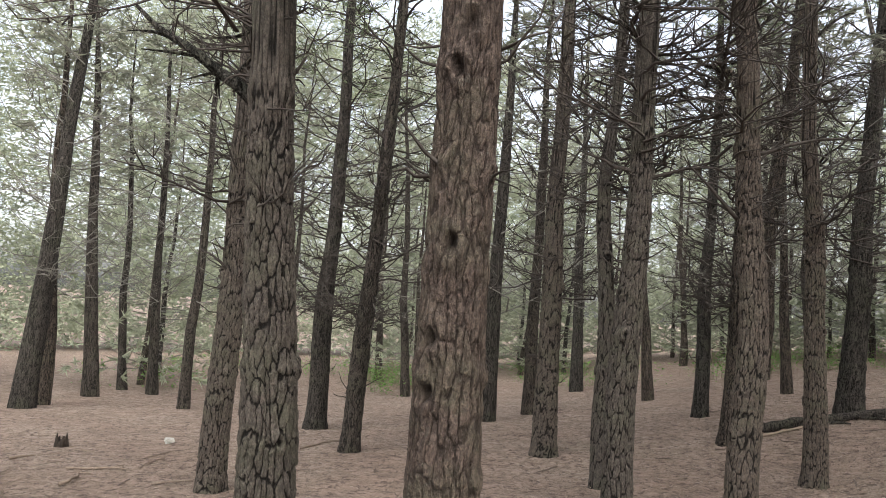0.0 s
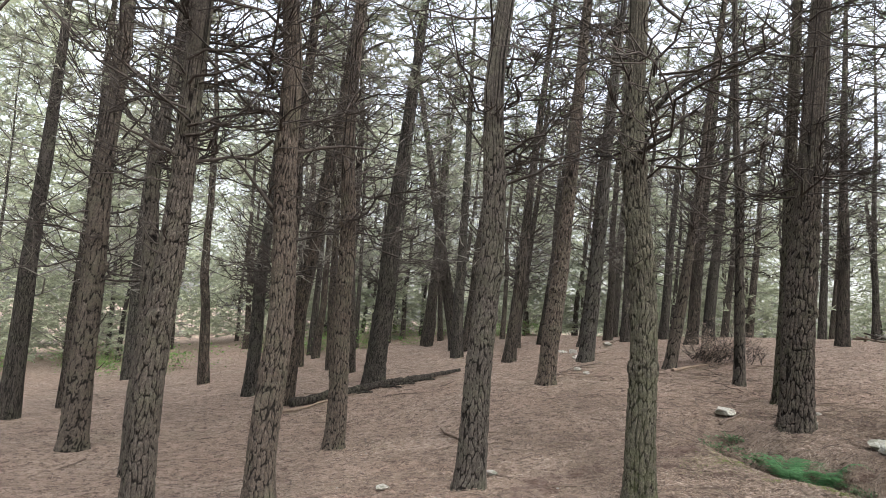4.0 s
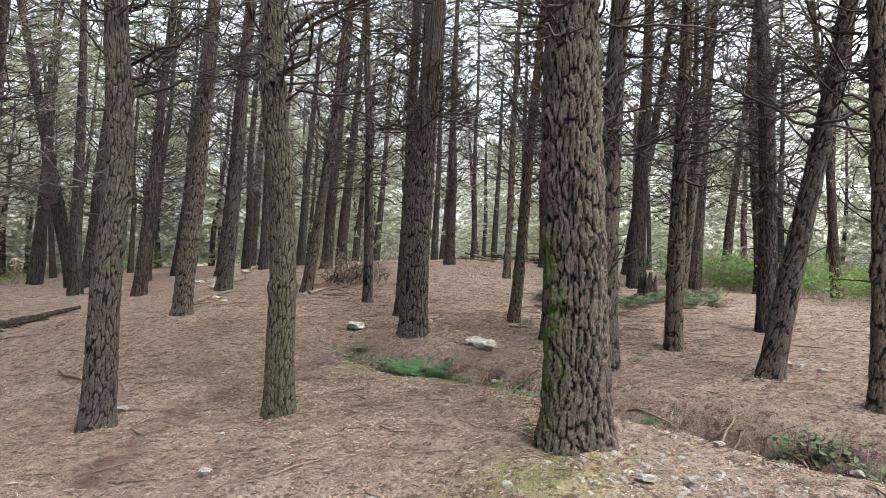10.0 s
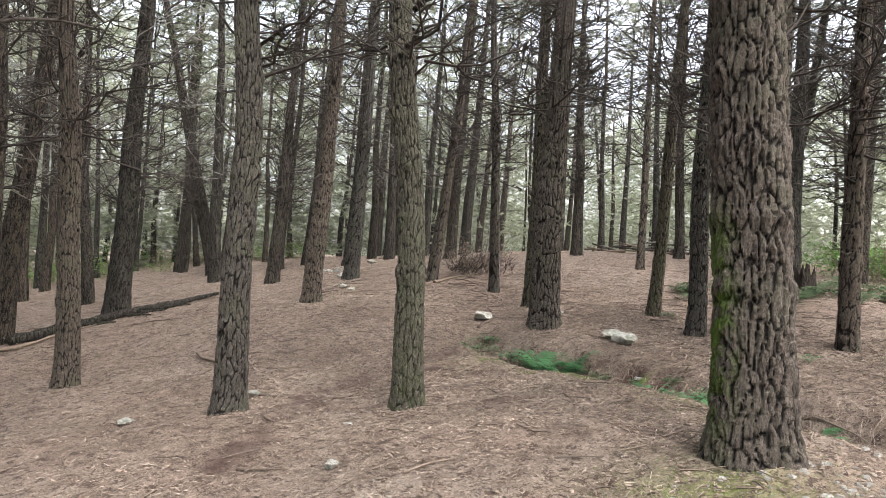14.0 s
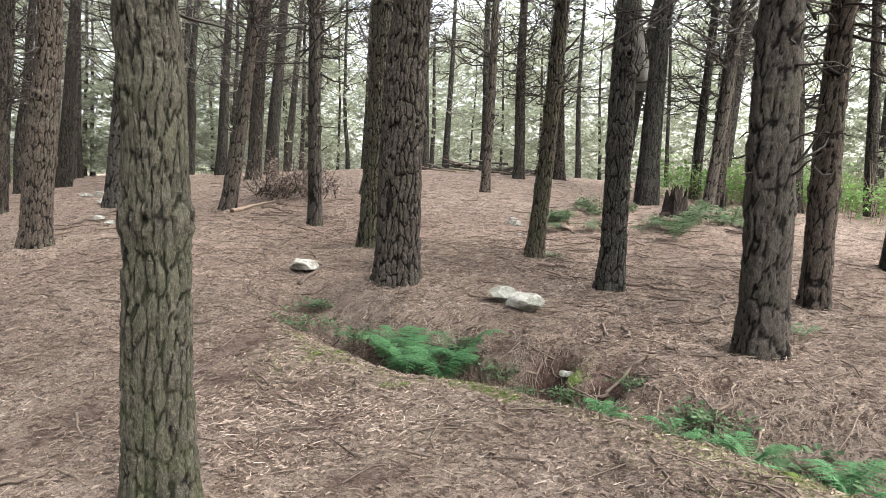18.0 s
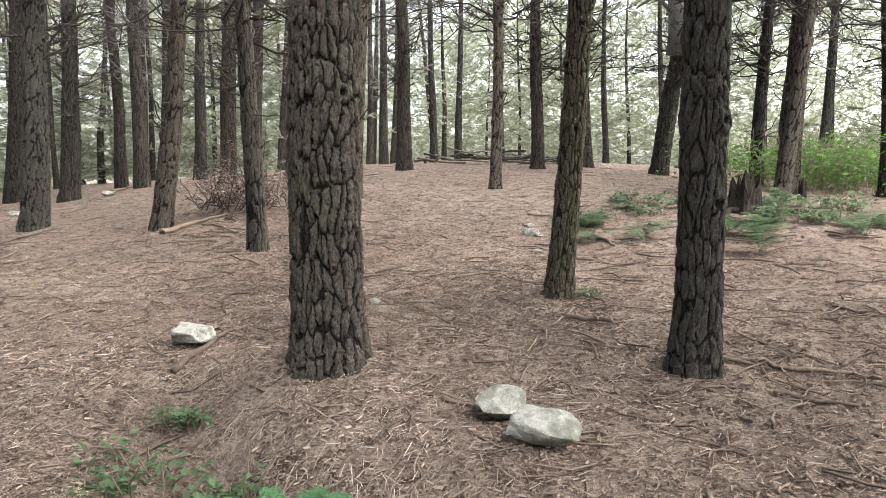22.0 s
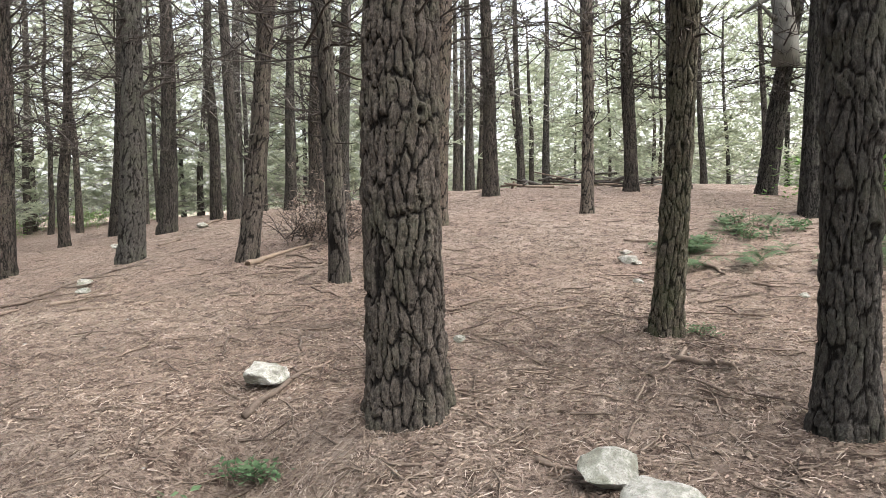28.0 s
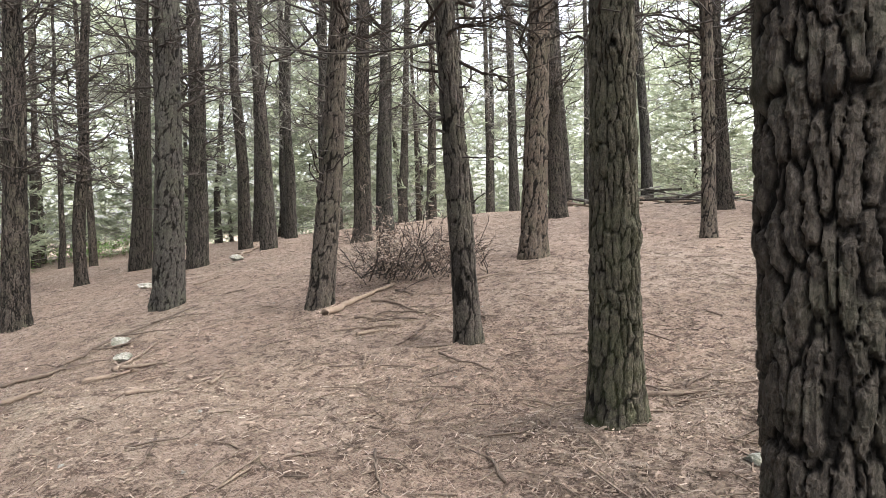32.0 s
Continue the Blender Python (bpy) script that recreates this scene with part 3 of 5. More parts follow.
def crown_variant(seed, count, blades, low, dead_until, twigs, stubs=0, blade=(0.15, 0.011), reach=1.0, n=6, leaves=None, bare=None, rise=1.45):
    """Bare lower branches and needled upper ones of a pine 13 m tall."""
    rng = np.random.default_rng(seed)
    dead, live, leaf = Shape(), Shape(), Shape()
    for k in range(stubs):
        limb(rng, dead, leaf, np.array([0, 0, rng.uniform(0.8, 3.6)]), rng.uniform(0, 2 * np.pi), rng.uniform(-0.2, 0.4), rng.uniform(0.22, 0.42), rng.uniform(0.010, 0.018), rng.integers(0, 2), 0)
    for k in range(count):
        z = low + (12.8 - low) * ((k + rng.uniform(0, 1)) / count) ** rise
        t = z / 13
        green = z > dead_until + rng.normal(0, 0.6)
        length = reach * (rng.uniform(0.5, 1.8) if not green else rng.uniform(0.9, 2.1) * (1.25 - t) + 0.3) * (0.6 if z < 2.2 and dead_until > 2 else 1)
        thick = rng.uniform(0.011, 0.023) * (1.2 if green else 1)
        limb(rng, live if green else dead, leaf, np.array([0, 0, z]), rng.uniform(0, 2 * np.pi), rng.uniform(-0.15, 0.55), length, thick, twigs if not green else twigs - 1, blades if green else 0, blade, 3, n)
    made = [live.mesh("crown_wood", bare or DEADWOOD), leaf.mesh("foliage", leaves or NEEDLES, False)]
    return [dead.mesh("branch_tangle", bare or DEADWOOD) if dead.n else None, *made]


CROWNS_NEAR = [crown_variant(10 + k, 120, 5, 2.0, 6.4, 8, 26, (0.15, 0.0145)) for k in range(6)]
CROWNS_THIN = [crown_variant(20 + k, 90, 4, 2.2, 6.0, 8, 28) for k in range(5)]
# Far and edge crowns wear the haze-lightened needles.
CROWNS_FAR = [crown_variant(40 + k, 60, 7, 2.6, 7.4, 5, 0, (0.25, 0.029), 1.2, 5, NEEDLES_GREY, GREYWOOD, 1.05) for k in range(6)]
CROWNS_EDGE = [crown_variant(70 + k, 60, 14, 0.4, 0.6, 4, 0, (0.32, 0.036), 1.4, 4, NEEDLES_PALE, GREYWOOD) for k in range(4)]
# Light crowns for pines out of view that only cast shade.
CROWNS_UNSEEN = [crown_variant(90 + k, 34, 9, 3.0, 4.0, 4, 0, (0.4, 0.05), 1.2, 4) for k in range(3)]
PINE_COUNT = [0]


def pine(x, y, diameter, lean=(0.0, 0.0), detail=1, height=None, bend=None, material=None, label="", edge=False, lift=0.0, unseen=False, rough=0.034, burls=()):
    """A pine with its foot on the ground, leaning by metres for each metre of height."""
    PINE_COUNT[0] += 1
    seed = PINE_COUNT[0]
    rng = np.random.default_rng(900 + seed)
    height = height or rng.uniform(11.5, 14.5)
    bend = bend if bend is not None else rng.uniform(0.02, 0.075) if diameter < 0.34 else rng.uniform(0.01, 0.035)
    tree = new("pine_tree")
    turn = Vector((0, 0, 1)).rotation_difference(Vector((lean[0], lean[1], 1)).normalized()).to_matrix().to_4x4()
    tree.matrix_world = Matrix.Translation(on_ground(x, y)) @ turn
    words = label or ("slender pine with grey-brown plated bark and bare lower branches" if diameter < 0.3 else "tall pine with thick furrowed grey-brown bark and dead lower branches")
    tagged(tree, words, "tree", "pines of the wood")
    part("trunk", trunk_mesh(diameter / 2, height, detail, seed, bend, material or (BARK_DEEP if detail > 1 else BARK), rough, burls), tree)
    crowns = CROWNS_UNSEEN if unseen else CROWNS_EDGE if edge else CROWNS_THIN if detail > 1 else CROWNS_NEAR if detail and diameter > 0.1 else CROWNS_FAR
    dead, live, leaf = crowns[seed % len(crowns)]
    lift = lift or (1.2 if detail > 2 else 0.3 if detail == 2 else 0.0)
    m = Matrix.Translation((0, 0, lift)) @ Matrix.Rotation(rng.uniform(0, 6.28), 4, "Z") @ Matrix.Scale((height - lift) / 13, 4, (0, 0, 1))
    if dead:
        tagged(part("branch_tangle", dead, tree, "bare grey twiggy branches", m), kind="stuff")
    tagged(part("crown_wood", live, tree, "", m), kind="stuff")
    tagged(part("foliage", leaf, tree, "dull green pine needles", m), kind="stuff")
    return tree


BOUGHS = [0]


def bough(tree, height, heading, length, rise, thick):
    """A single strong branch of a tree, dead and crooked."""
    BOUGHS[0] += 1
    rng = np.random.default_rng(300 + BOUGHS[0])
    n = 9
    s = np.linspace(0, 1, n)
    out = np.array([math.cos(radians(heading)), math.sin(radians(heading)), 0.0])
    side, up = np.array([-out[1], out[0], 0.0]), np.array([0, 0, 1.0])
    span = math.hypot(length, rise)
    pts = np.array([0, 0, height]) + s[:, None] * (length * out + rise * up) + span * (np.cumsum(rng.normal(0, 0.025, n))[:, None] * side + (0.1 * np.sin(s * 3.1) * rng.uniform(-1, 1) + np.cumsum(rng.normal(0, 0.018, n)))[:, None] * up)
    shape = Shape()
    shape.tube(pts, thick * (1.25 - 0.95 * s), 7)
    for k in range(6):
        i = int(rng.integers(2, n - 1))
        way = out * rng.uniform(0.2, 1) + side * rng.normal(0, 0.8) + up * rng.normal(0.1, 0.5)
        way *= span * rng.uniform(0.12, 0.4) / np.linalg.norm(way)
        shape.tube([pts[i], pts[i] + way * 0.5 + rng.normal(0, 0.02, 3), pts[i] + way], [thick * 0.35, thick * 0.25, thick * 0.08], 4)
    return part("branch", shape.mesh("branch", GREYWOOD if thick > 0.1 else BARK if thick > 0.022 else DEADWOOD), tree)


tree = pine(4.95, 5.59, 0.30, (0.017, -0.032), 3)
bough(tree, 3.10, 118, 0.44, 0.01, 0.016)
tree = pine(5.75, 4.02, 0.28, (-0.011, 0.020), 3, material=BARK_GREENISH, label="slender pine with plated bark greened by algae near its foot")
bough(tree, 3.61, -62, 0.62, 0.44, 0.025)
pine(5.45, 1.02, 0.495, (-0.009, 0.017), 3, material=BARK_MOSSY, label="stout pine with furrowed bark and green moss on its foot")
tree = pine(9.74, 4.90, 0.465, (0.015, -0.034), 4)
bough(tree, 4.76, -62, 0.34, 0.28, 0.022)
tree = pine(9.49, 9.65, 0.38, (0.027, -0.052), 3)
bough(tree, 2.93, -62, 0.38, 0.33, 0.021)
tree = pine(13.41, 12.64, 0.41, (0.031, -0.050), 2)
bough(tree, 3.09, 122, 0.34, 0.29, 0.026)
bough(tree, 2.49, -58, 0.68, 0.29, 0.022)
pine(12.45, 14.60, 0.34, (0.047, -0.056), 1)
pine(14.12, 19.17, 0.37, (0.051, -0.061), 1)
pine(14.40, 20.20, 0.50, (-0.130, 0.170), 1)
pine(12.56, 17.36, 0.40, (-0.005, 0.009), 0)
pine(15.38, 23.89, 0.48, (0.024, -0.047), 0)
tree = pine(13.24, 9.85, 0.29, (0.056, -0.092), 2)
bough(tree, 2.64, -58, 0.32, 0.34, 0.018)
tree = pine(12.35, 7.53, 0.21, (-0.017, 0.027), 2)
bough(tree, 2.11, 122, 0.30, 0.10, 0.013)
pine(11.20, 5.99, 0.28, (0.012, -0.020), 3, material=BARK_GREENISH, label="slender pine with plated bark greened by algae near its foot")
tree = pine(11.52, 3.97, 0.205, (0.030, -0.070), 3, material=BARK_GREENISH, label="slender pine with plated bark greened by algae near its foot")
bough(tree, 2.33, -67, 0.22, 0.29, 0.020)
pine(10.22, 2.89, 0.255, (0.018, -0.041), 3)
tree = pine(8.68, 1.65, 0.33, (0.005, -0.015), 2)
bough(tree, 3.70, -62, 0.40, 0.05, 0.020)
tree = pine(10.30, 1.16, 0.255, (0.006, -0.011), 2)
bough(tree, 3.35, -62, 0.71, 0.56, 0.019)
tree = pine(8.84, -0.08, 0.28, (0.073, -0.140), 2)
bough(tree, 2.17, -62, 0.27, 0.44, 0.015)
pine(12.43, 0.12, 0.32, (-0.014, 0.028), 1)
pine(7.73, -1.01, 0.22, (-0.007, 0.013), 2)
pine(18.86, 2.09, 0.36, (0.024, -0.047), 0)
pine(25.02, 1.96, 0.34, (0.046, -0.088), 0)
pine(18.10, 3.37, 0.48, (0.012, -0.023), 0)
pine(21.21, -1.13, 0.30, (-0.045, 0.087), 0)
pine(21.28, 10.30, 0.37, (-0.000, 0.000), 1)
pine(17.53, 6.63, 0.20, (0.010, -0.023), 2)
pine(21.56, 7.05, 0.30, (-0.000, 0.000), 1)
pine(23.27, 6.38, 0.47, (-0.012, 0.028), 1)
tree = pine(21.88, 4.44, 0.41, (0.059, -0.137), 1)
bough(tree, 2.55, 113, 0.63, 2.73, 0.217)
pine(20.55, 2.54, 0.26, (0.008, -0.018), 1)
tree = pine(17.73, 2.20, 0.23, (0.030, -0.069), 2)
bough(tree, 3.31, -67, 0.86, 0.18, 0.025)
bough(tree, 2.70, -67, 0.41, 0.24, 0.016)
pine(27.28, 0.93, 0.30, (0.019, -0.043), 0)
pine(19.37, 0.59, 0.32, (-0.010, 0.023), 1)
pine(37.89, 16.96, 0.34, (-0.036, 0.084), 0)
pine(31.98, 13.36, 0.34, (0.009, -0.020), 0)
pine(26.66, 13.85, 0.34, (0.004, -0.010), 0)
pine(32.08, 17.52, 0.34, (0.010, -0.023), 0)
pine(19.68, 17.99, 0.33, (0.010, -0.024), 0)
pine(21.42, 16.88, 0.35, (0.022, -0.052), 0)
pine(24.71, 21.43, 0.40, (0.014, -0.032), 0)
tree = pine(15.45, 18.06, 0.27, (0.042, -0.068), 1)
bough(tree, 3.82, -58, 0.60, 0.62, 0.022)
tree = pine(17.34, 18.88, 0.48, (0.040, -0.064), 0)
bough(tree, 4.65, 122, 0.94, 0.99, 0.038)
tree = pine(16.70, 16.13, 0.41, (0.029, -0.047), 1)
bough(tree, 3.80, -58, 0.80, 0.29, 0.028)
pine(23.47, 21.43, 0.48, (0.030, -0.049), 0)
pine(22.47, 19.13, 0.33, (0.030, -0.049), 0)
pine(18.90, 13.67, 0.40, (0.034, -0.056), 1)
pine(21.14, 14.73, 0.44, (0.034, -0.055), 0)
pine(26.45, 17.87, 0.34, (0.039, -0.064), 0)
pine(26.81, 16.97, 0.36, (0.029, -0.048), 0)
tree = pine(15.83, 8.48, 0.35, (0.034, -0.055), 2)
bough(tree, 3.41, -67, 0.50, 0.19, 0.026)
bough(tree, 2.40, -58, 0.37, 0.16, 0.018)
pine(27.55, 10.07, 0.32, (-0.005, 0.007), 0)
pine(20.40, 29.13, 0.29, (0.037, -0.061), 0)
pine(26.71, 27.22, 0.32, (0.045, -0.074), 0)
pine(33.76, 18.33, 0.34, (0.024, -0.039), 0)
pine(34.16, 17.53, 0.34, (0.023, -0.038), 0)
tree = pine(4.94, 9.05, 0.29, (-0.013, 0.015), 3)
bough(tree, 5.93, 3, 0.53, 0.39, 0.023)
bough(tree, 3.78, 3, 0.96, -0.13, 0.019)
pine(7.85, 13.62, 0.48, (0.042, -0.051), 1)
pine(8.93, 17.26, 0.31, (-0.022, 0.027), 0)
pine(5.58, 13.11, 0.44, (0.079, -0.096), 0)
pine(10.93, 25.16, 0.33, (0.004, -0.005), 0)
pine(18.94, 16.42, 0.40, (-0.005, 0.007), 0)
pine(15.00, 23.07, 0.33, (0.008, -0.010), 0)
pine(1.70, 10.84, 0.39, (0.009, -0.006), 2)
pine(0.93, 15.47, 0.44, (0.016, -0.010), 0)
pine(2.00, 16.78, 0.37, (0.003, -0.002), 0)
tree = pine(1.89, 6.48, 0.32, (0.014, -0.009), 3, lift=1.6)
bough(tree, 4.03, 3, 0.61, 0.32, 0.027)
bough(tree, 4.63, -177, 0.65, 0.21, 0.025)
bough(tree, 3.36, -177, 0.58, 0.22, 0.022)
bough(tree, 3.82, -177, 0.06, 0.42, 0.025)
bough(tree, 3.25, 3, 1.17, 0.11, 0.016)
tree = pine(3.01, 6.42, 0.31, (-0.041, 0.025), 3, lift=1.6)
bough(tree, 3.58, 3, 1.33, 0.22, 0.021)
bough(tree, 4.36, -177, 0.50, 0.26, 0.024)
bough(tree, 2.93, -177, 0.53, 0.53, 0.019)
bough(tree, 3.21, 3, 0.47, 0.44, 0.019)
pine(4.86, 11.74, 0.32, (0.018, -0.011), 1)
pine(4.18, 23.46, 0.43, (-0.009, 0.006), 0)
pine(5.56, 19.55, 0.32, (-0.046, 0.029), 0)
pine(-2.56, 13.92, 0.47, (0.012, -0.002), 1)
tree = pine(-1.37, 11.05, 0.34, (0.051, -0.008), 1)
bough(tree, 5.47, 3, 0.36, 0.31, 0.024)
bough(tree, 4.61, 3, 0.60, 0.15, 0.023)
tree = pine(-2.43, 7.87, 0.34, (-0.006, -0.000), 3)
bough(tree, 2.54, -177, 0.42, 0.24, 0.017)
tree = pine(-0.71, 3.97, 0.35, (-0.058, -0.003), 4, lift=1.6)
bough(tree, 3.12, -177, 0.84, 0.57, 0.041)
bough(tree, 3.17, -177, 0.10, 1.04, 0.052)
bough(tree, 3.16, 3, 0.22, 0.29, 0.019)
bough(tree, 3.57, 3, 0.23, 0.18, 0.017)
bough(tree, 2.91, -177, 0.32, 0.15, 0.010)
pine(0.33, 3.02, 0.36, (0.008, 0.000), 4, material=BARK_RUDDY, label="stout pine with reddish flaking bark and knots", rough=0.024, burls=((-1.91, 2.91), (-1.72, 2.13), (-2.19, 1.48), (-2.18, 1.71), (-1.51, 3.12)), lift=1.6)
pine(2.16, 8.67, 0.24, (0.011, 0.000), 2, lift=1.6)
pine(5.46, 14.94, 0.34, (0.024, 0.001), 1)
tree = pine(-6.53, 16.95, 0.31, (0.013, 0.001), 0)
bough(tree, 5.63, -177, 1.71, 0.47, 0.029)
pine(-9.84, 15.69, 0.55, (0.059, 0.003), 0)
pine(-9.89, 16.57, 0.31, (-0.050, -0.002), 0)
pine(-10.02, 18.95, 0.44, (-0.083, -0.004), 0)
pine(-8.95, 20.46, 0.34, (-0.039, -0.002), 0)
pine(-10.33, 21.29, 0.30, (-0.062, -0.003), 0)
pine(8.94, 18.61, 0.30, (-0.043, -0.002), 0)
pine(8.91, 21.09, 0.31, (-0.011, -0.000), 0)
pine(10.45, 23.56, 0.30, (0.003, 0.000), 0)
pine(10.55, 32.60, 0.32, (-0.051, -0.002), 0)
pine(-3.21, 28.90, 0.33, (-0.019, -0.001), 0)
pine(-1.51, 22.58, 0.33, (-0.058, -0.003), 0)


def far_wood():
    """Pines beyond those of the walk, the leafier edge of the wood, and unseen shading pines."""
    rng = random.Random(5)
    spots = [tuple(o.matrix_world.translation[:2]) for o in scene.objects if o.name.startswith("pine_tree")]
    made = 0
    for _ in range(6000):
        x, y = rng.uniform(-26, 44), rng.uniform(-22, 48)
        away = min(math.hypot(x - px, y - py) for px, py in ((0.5, -0.3), (3, 2), (6.7, 2.6), (7.6, 4.8)))
        # Unseen pines, added to even out the light on the floor.
        behind = (x < -1 and y < 6) or (x < 17 and y < -4.2)
        if x < 0 and y > -0.5 * x - 1 and away < 15:
            continue
        if away < (6.5 if behind else 21) or away > 34 or min(math.hypot(x - a, y - b) for a, b in spots) < (4.4 if behind else (1.7 if y > 16 else 2.0)):
            continue
        if rng.random() < (0 if behind else 0.95 if x < 3 and y > 10 else (0.9 if x < 11 else 0.66) if y > 17 else 0.86 if away > 24 else 0.62):
            continue
        edge = away > 25 and not behind
        spots.append((x, y))
        pine(x, y, rng.uniform(0.16, 0.29), (rng.gauss(0, 0.03), rng.gauss(0, 0.03)), 0, edge=edge, unseen=behind, height=rng.uniform(8, 13) if edge else None, label="pine at the edge of the wood, green down to its foot" if edge else "")
        made += 1
        if made >= 230:
            break


far_wood()


def distant_wood():
    """The foliage of the woods farther off, in one ring of ragged clumps."""
    rng = np.random.default_rng(55)
    clumps = 6300
    a, r = np.concatenate([rng.uniform(-1.1, 0.75, 2500), rng.uniform(0.75, 3.0, clumps - 4000), rng.uniform(1.15, 2.2, 600), rng.uniform(1.62, 2.4, 900)]), rng.uniform(50, 62, clumps)
    top = np.where(a < 0.75, 17.0, np.where(a < 1.6, 20.0, 28.0)) + 5 * smooth_noise(a * 40, a * 0, 1.7, 3) + 4 * smooth_noise(a * 40, a * 0, 0.6, 4)
    height = rng.random(clumps) ** 0.9 * top
    cx, cy = 6 + r * np.cos(a), 5 + r * np.sin(a)
    each = 60
    at = np.repeat(np.stack([cx, cy, ground_height(cx, cy) + height], -1), each, 0) + rng.normal(0, 1, (clumps * each, 3)) * (1.0, 1.0, 0.5)
    d = rng.normal(0, 1, (clumps * each, 3)) * (1, 1, 0.5)
    d /= np.linalg.norm(d, axis=1)[:, None]
    s = np.cross(d, rng.normal(0, 1, (clumps * each, 3)))
    s /= np.linalg.norm(s, axis=1)[:, None]
    verts = np.stack([at - s * 0.075, at + s * 0.075, at + d * rng.uniform(0.3, 0.75, (clumps * each, 1))], 1).reshape(-1, 3)
    # Same lightened needle colour as the edge pines, for haze.
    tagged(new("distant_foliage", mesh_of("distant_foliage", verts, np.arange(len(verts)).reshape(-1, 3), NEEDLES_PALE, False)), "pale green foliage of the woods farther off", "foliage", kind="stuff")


distant_wood()

# ---- stones ----


def lump_mesh(name, material, seed, squash=(1, 0.75, 0.55), rough=0.28, cuts=3, flat=True):
    """A broken stone: an icosphere cut by planes and roughened."""
    rng = np.random.default_rng(seed)
    bm = bmesh.new()
    bmesh.ops.create_icosphere(bm, subdivisions=cuts, radius=0.5)
    planes = [(Vector(rng.normal(0, 1, 3)).normalized(), rng.uniform(0.2, 0.36)) for _ in range(10)]
    for v in bm.verts:
        for way, d in planes:
            over = v.co.dot(way) - d
            if over > 0:
                v.co -= way * over * 0.97
        v.co *= 1 + rough * 0.35 * noise.noise(v.co * 3.1 + Vector((seed, 0, 0))) + rough * 0.15 * noise.noise(v.co * 9 + Vector((0, seed, 0)))
        v.co = Vector((v.co.x * squash[0], v.co.y * squash[1], v.co.z * squash[2]))
    me = bpy.data.meshes.new(name)
    bm.to_mesh(me)
    bm.free()
    me.materials.append(material)
    me.polygons.foreach_set("use_smooth", [not flat] * len(me.polygons))
    return me


STONES = [lump_mesh("stone", STONE, 3 + k, (1.25, 0.9 + 0.05 * k, 0.5 + 0.03 * k), 0.4, 4, True) for k in range(6)]


def stone(x, y, size, turn=0, kind=0, sunk=0.1, tilt=0, label="pale grey stone lying among the needles"):
    ob = new("stone", STONES[kind])
    ob.matrix_world = Matrix.Translation(on_ground(x, y, size * (0.16 - sunk))) @ pose(0, 0, 0, tilt, 0, turn) @ Matrix.Diagonal((size, size, size, 1))
    return tagged(ob, label, "stone", "stones on the forest floor")


stone(9.83, 6.08, 0.42, 35, 0, 0.05, 3, "large flat-topped pale stone beside a stick")
stone(9.17, 3.44, 0.34, -70, 2, 0.04, 10, "large whitish stone lying on the bank of the ditch")
stone(9.36, 3.66, 0.29, 20, 4, 0.02, 6, "pale lichened stone leaning on a larger one")
for k, (x, y, size) in enumerate(((14.31, 4.94, 0.16), (13.37, 4.65, 0.12), (14.35, 5.04, 0.24), (14.83, 5.21, 0.18), (11.76, 11.23, 0.21), (17.24, 15.6, 0.28), (14.76, 15.0, 0.3), (9.73, -0.24, 0.13), (9.57, -0.36, 0.12), (9.49, -0.59, 0.13))):
    stone(x, y, size, 57 * k, k % 6)
for k, (x, y, size) in enumerate(((13.9, 13.4, 0.36), (11.25, 10.39, 0.16), (4.25, 3.42, 0.12), (5.11, 4.15, 0.1), (4.11, 1.82, 0.13), (-4.51, 11.54, 0.24), (4.26, 6.22, 0.18), (10.95, 5.29, 0.11), (4.55, 1.16, 0.1), (4.98, 0.43, 0.12), (5.06, 0.17, 0.1), (5.4, 0.3, 0.08))):
    stone(x, y, size, 31 * k, (k + 3) % 6)
for k, (x, y, size) in enumerate(((5.51, 0.64, 0.1), (14.6, 14.4, 0.36), (5.93, 0.12, 0.1), (5.72, -0.7, 0.09), (5.5, 5.95, 0.12), (8.24, 3.0, 0.1), (8.33, 2.87, 0.13), (7.95, 2.75, 0.1), (7.45, 1.75, 0.12), (12.9, 3.2, 0.09))):
    stone(x, y, size, 83 * k, (k + 1) % 6)


def gravel():
    """Flat chips of stone washed out on the mound by the mossy pine, and scattered bits."""
    rng = np.random.default_rng(8)
    shape = Shape()
    for k in range(420):
        if k < 260:
            x, y, size = 5.0 + rng.normal(0, 0.5), 0.3 + rng.normal(0, 0.4), rng.uniform(0.012, 0.05)
        else:
            x, y, size = rng.uniform(3, 15), rng.uniform(-1, 11), rng.uniform(0.012, 0.03)
        a = np.arange(6) * np.pi / 3 + rng.uniform(0, 6.28) + rng.normal(0, 0.2, 6)
        r = size * rng.uniform(0.35, 0.75, 6)
        high = size * rng.uniform(0.12, 0.4)
        floor = float(ground_height(x, y) + relief(np.array(x), np.array(y)))
        low = np.stack([x + 1.15 * r * np.cos(a), y + 1.15 * r * np.sin(a), np.full(6, floor - 0.004)], -1)
        top = np.stack([x + 0.8 * r * np.cos(a), y + 0.8 * r * np.sin(a), floor + high * rng.uniform(0.5, 1.2, 6)], -1)
        shape.add(np.concatenate([low, top]), [[i, (i + 1) % 6, 6 + (i + 1) % 6, 6 + i] for i in range(6)] + [[6, 7, 8, 9, 10, 11]])
    tagged(new("gravel", shape.mesh("gravel", GRAVEL, False)), "small flat grey stones strewn on the ground", "gravel", kind="stuff")


gravel()

# ---- sticks and dead wood ----
STICK_COUNT = [0]


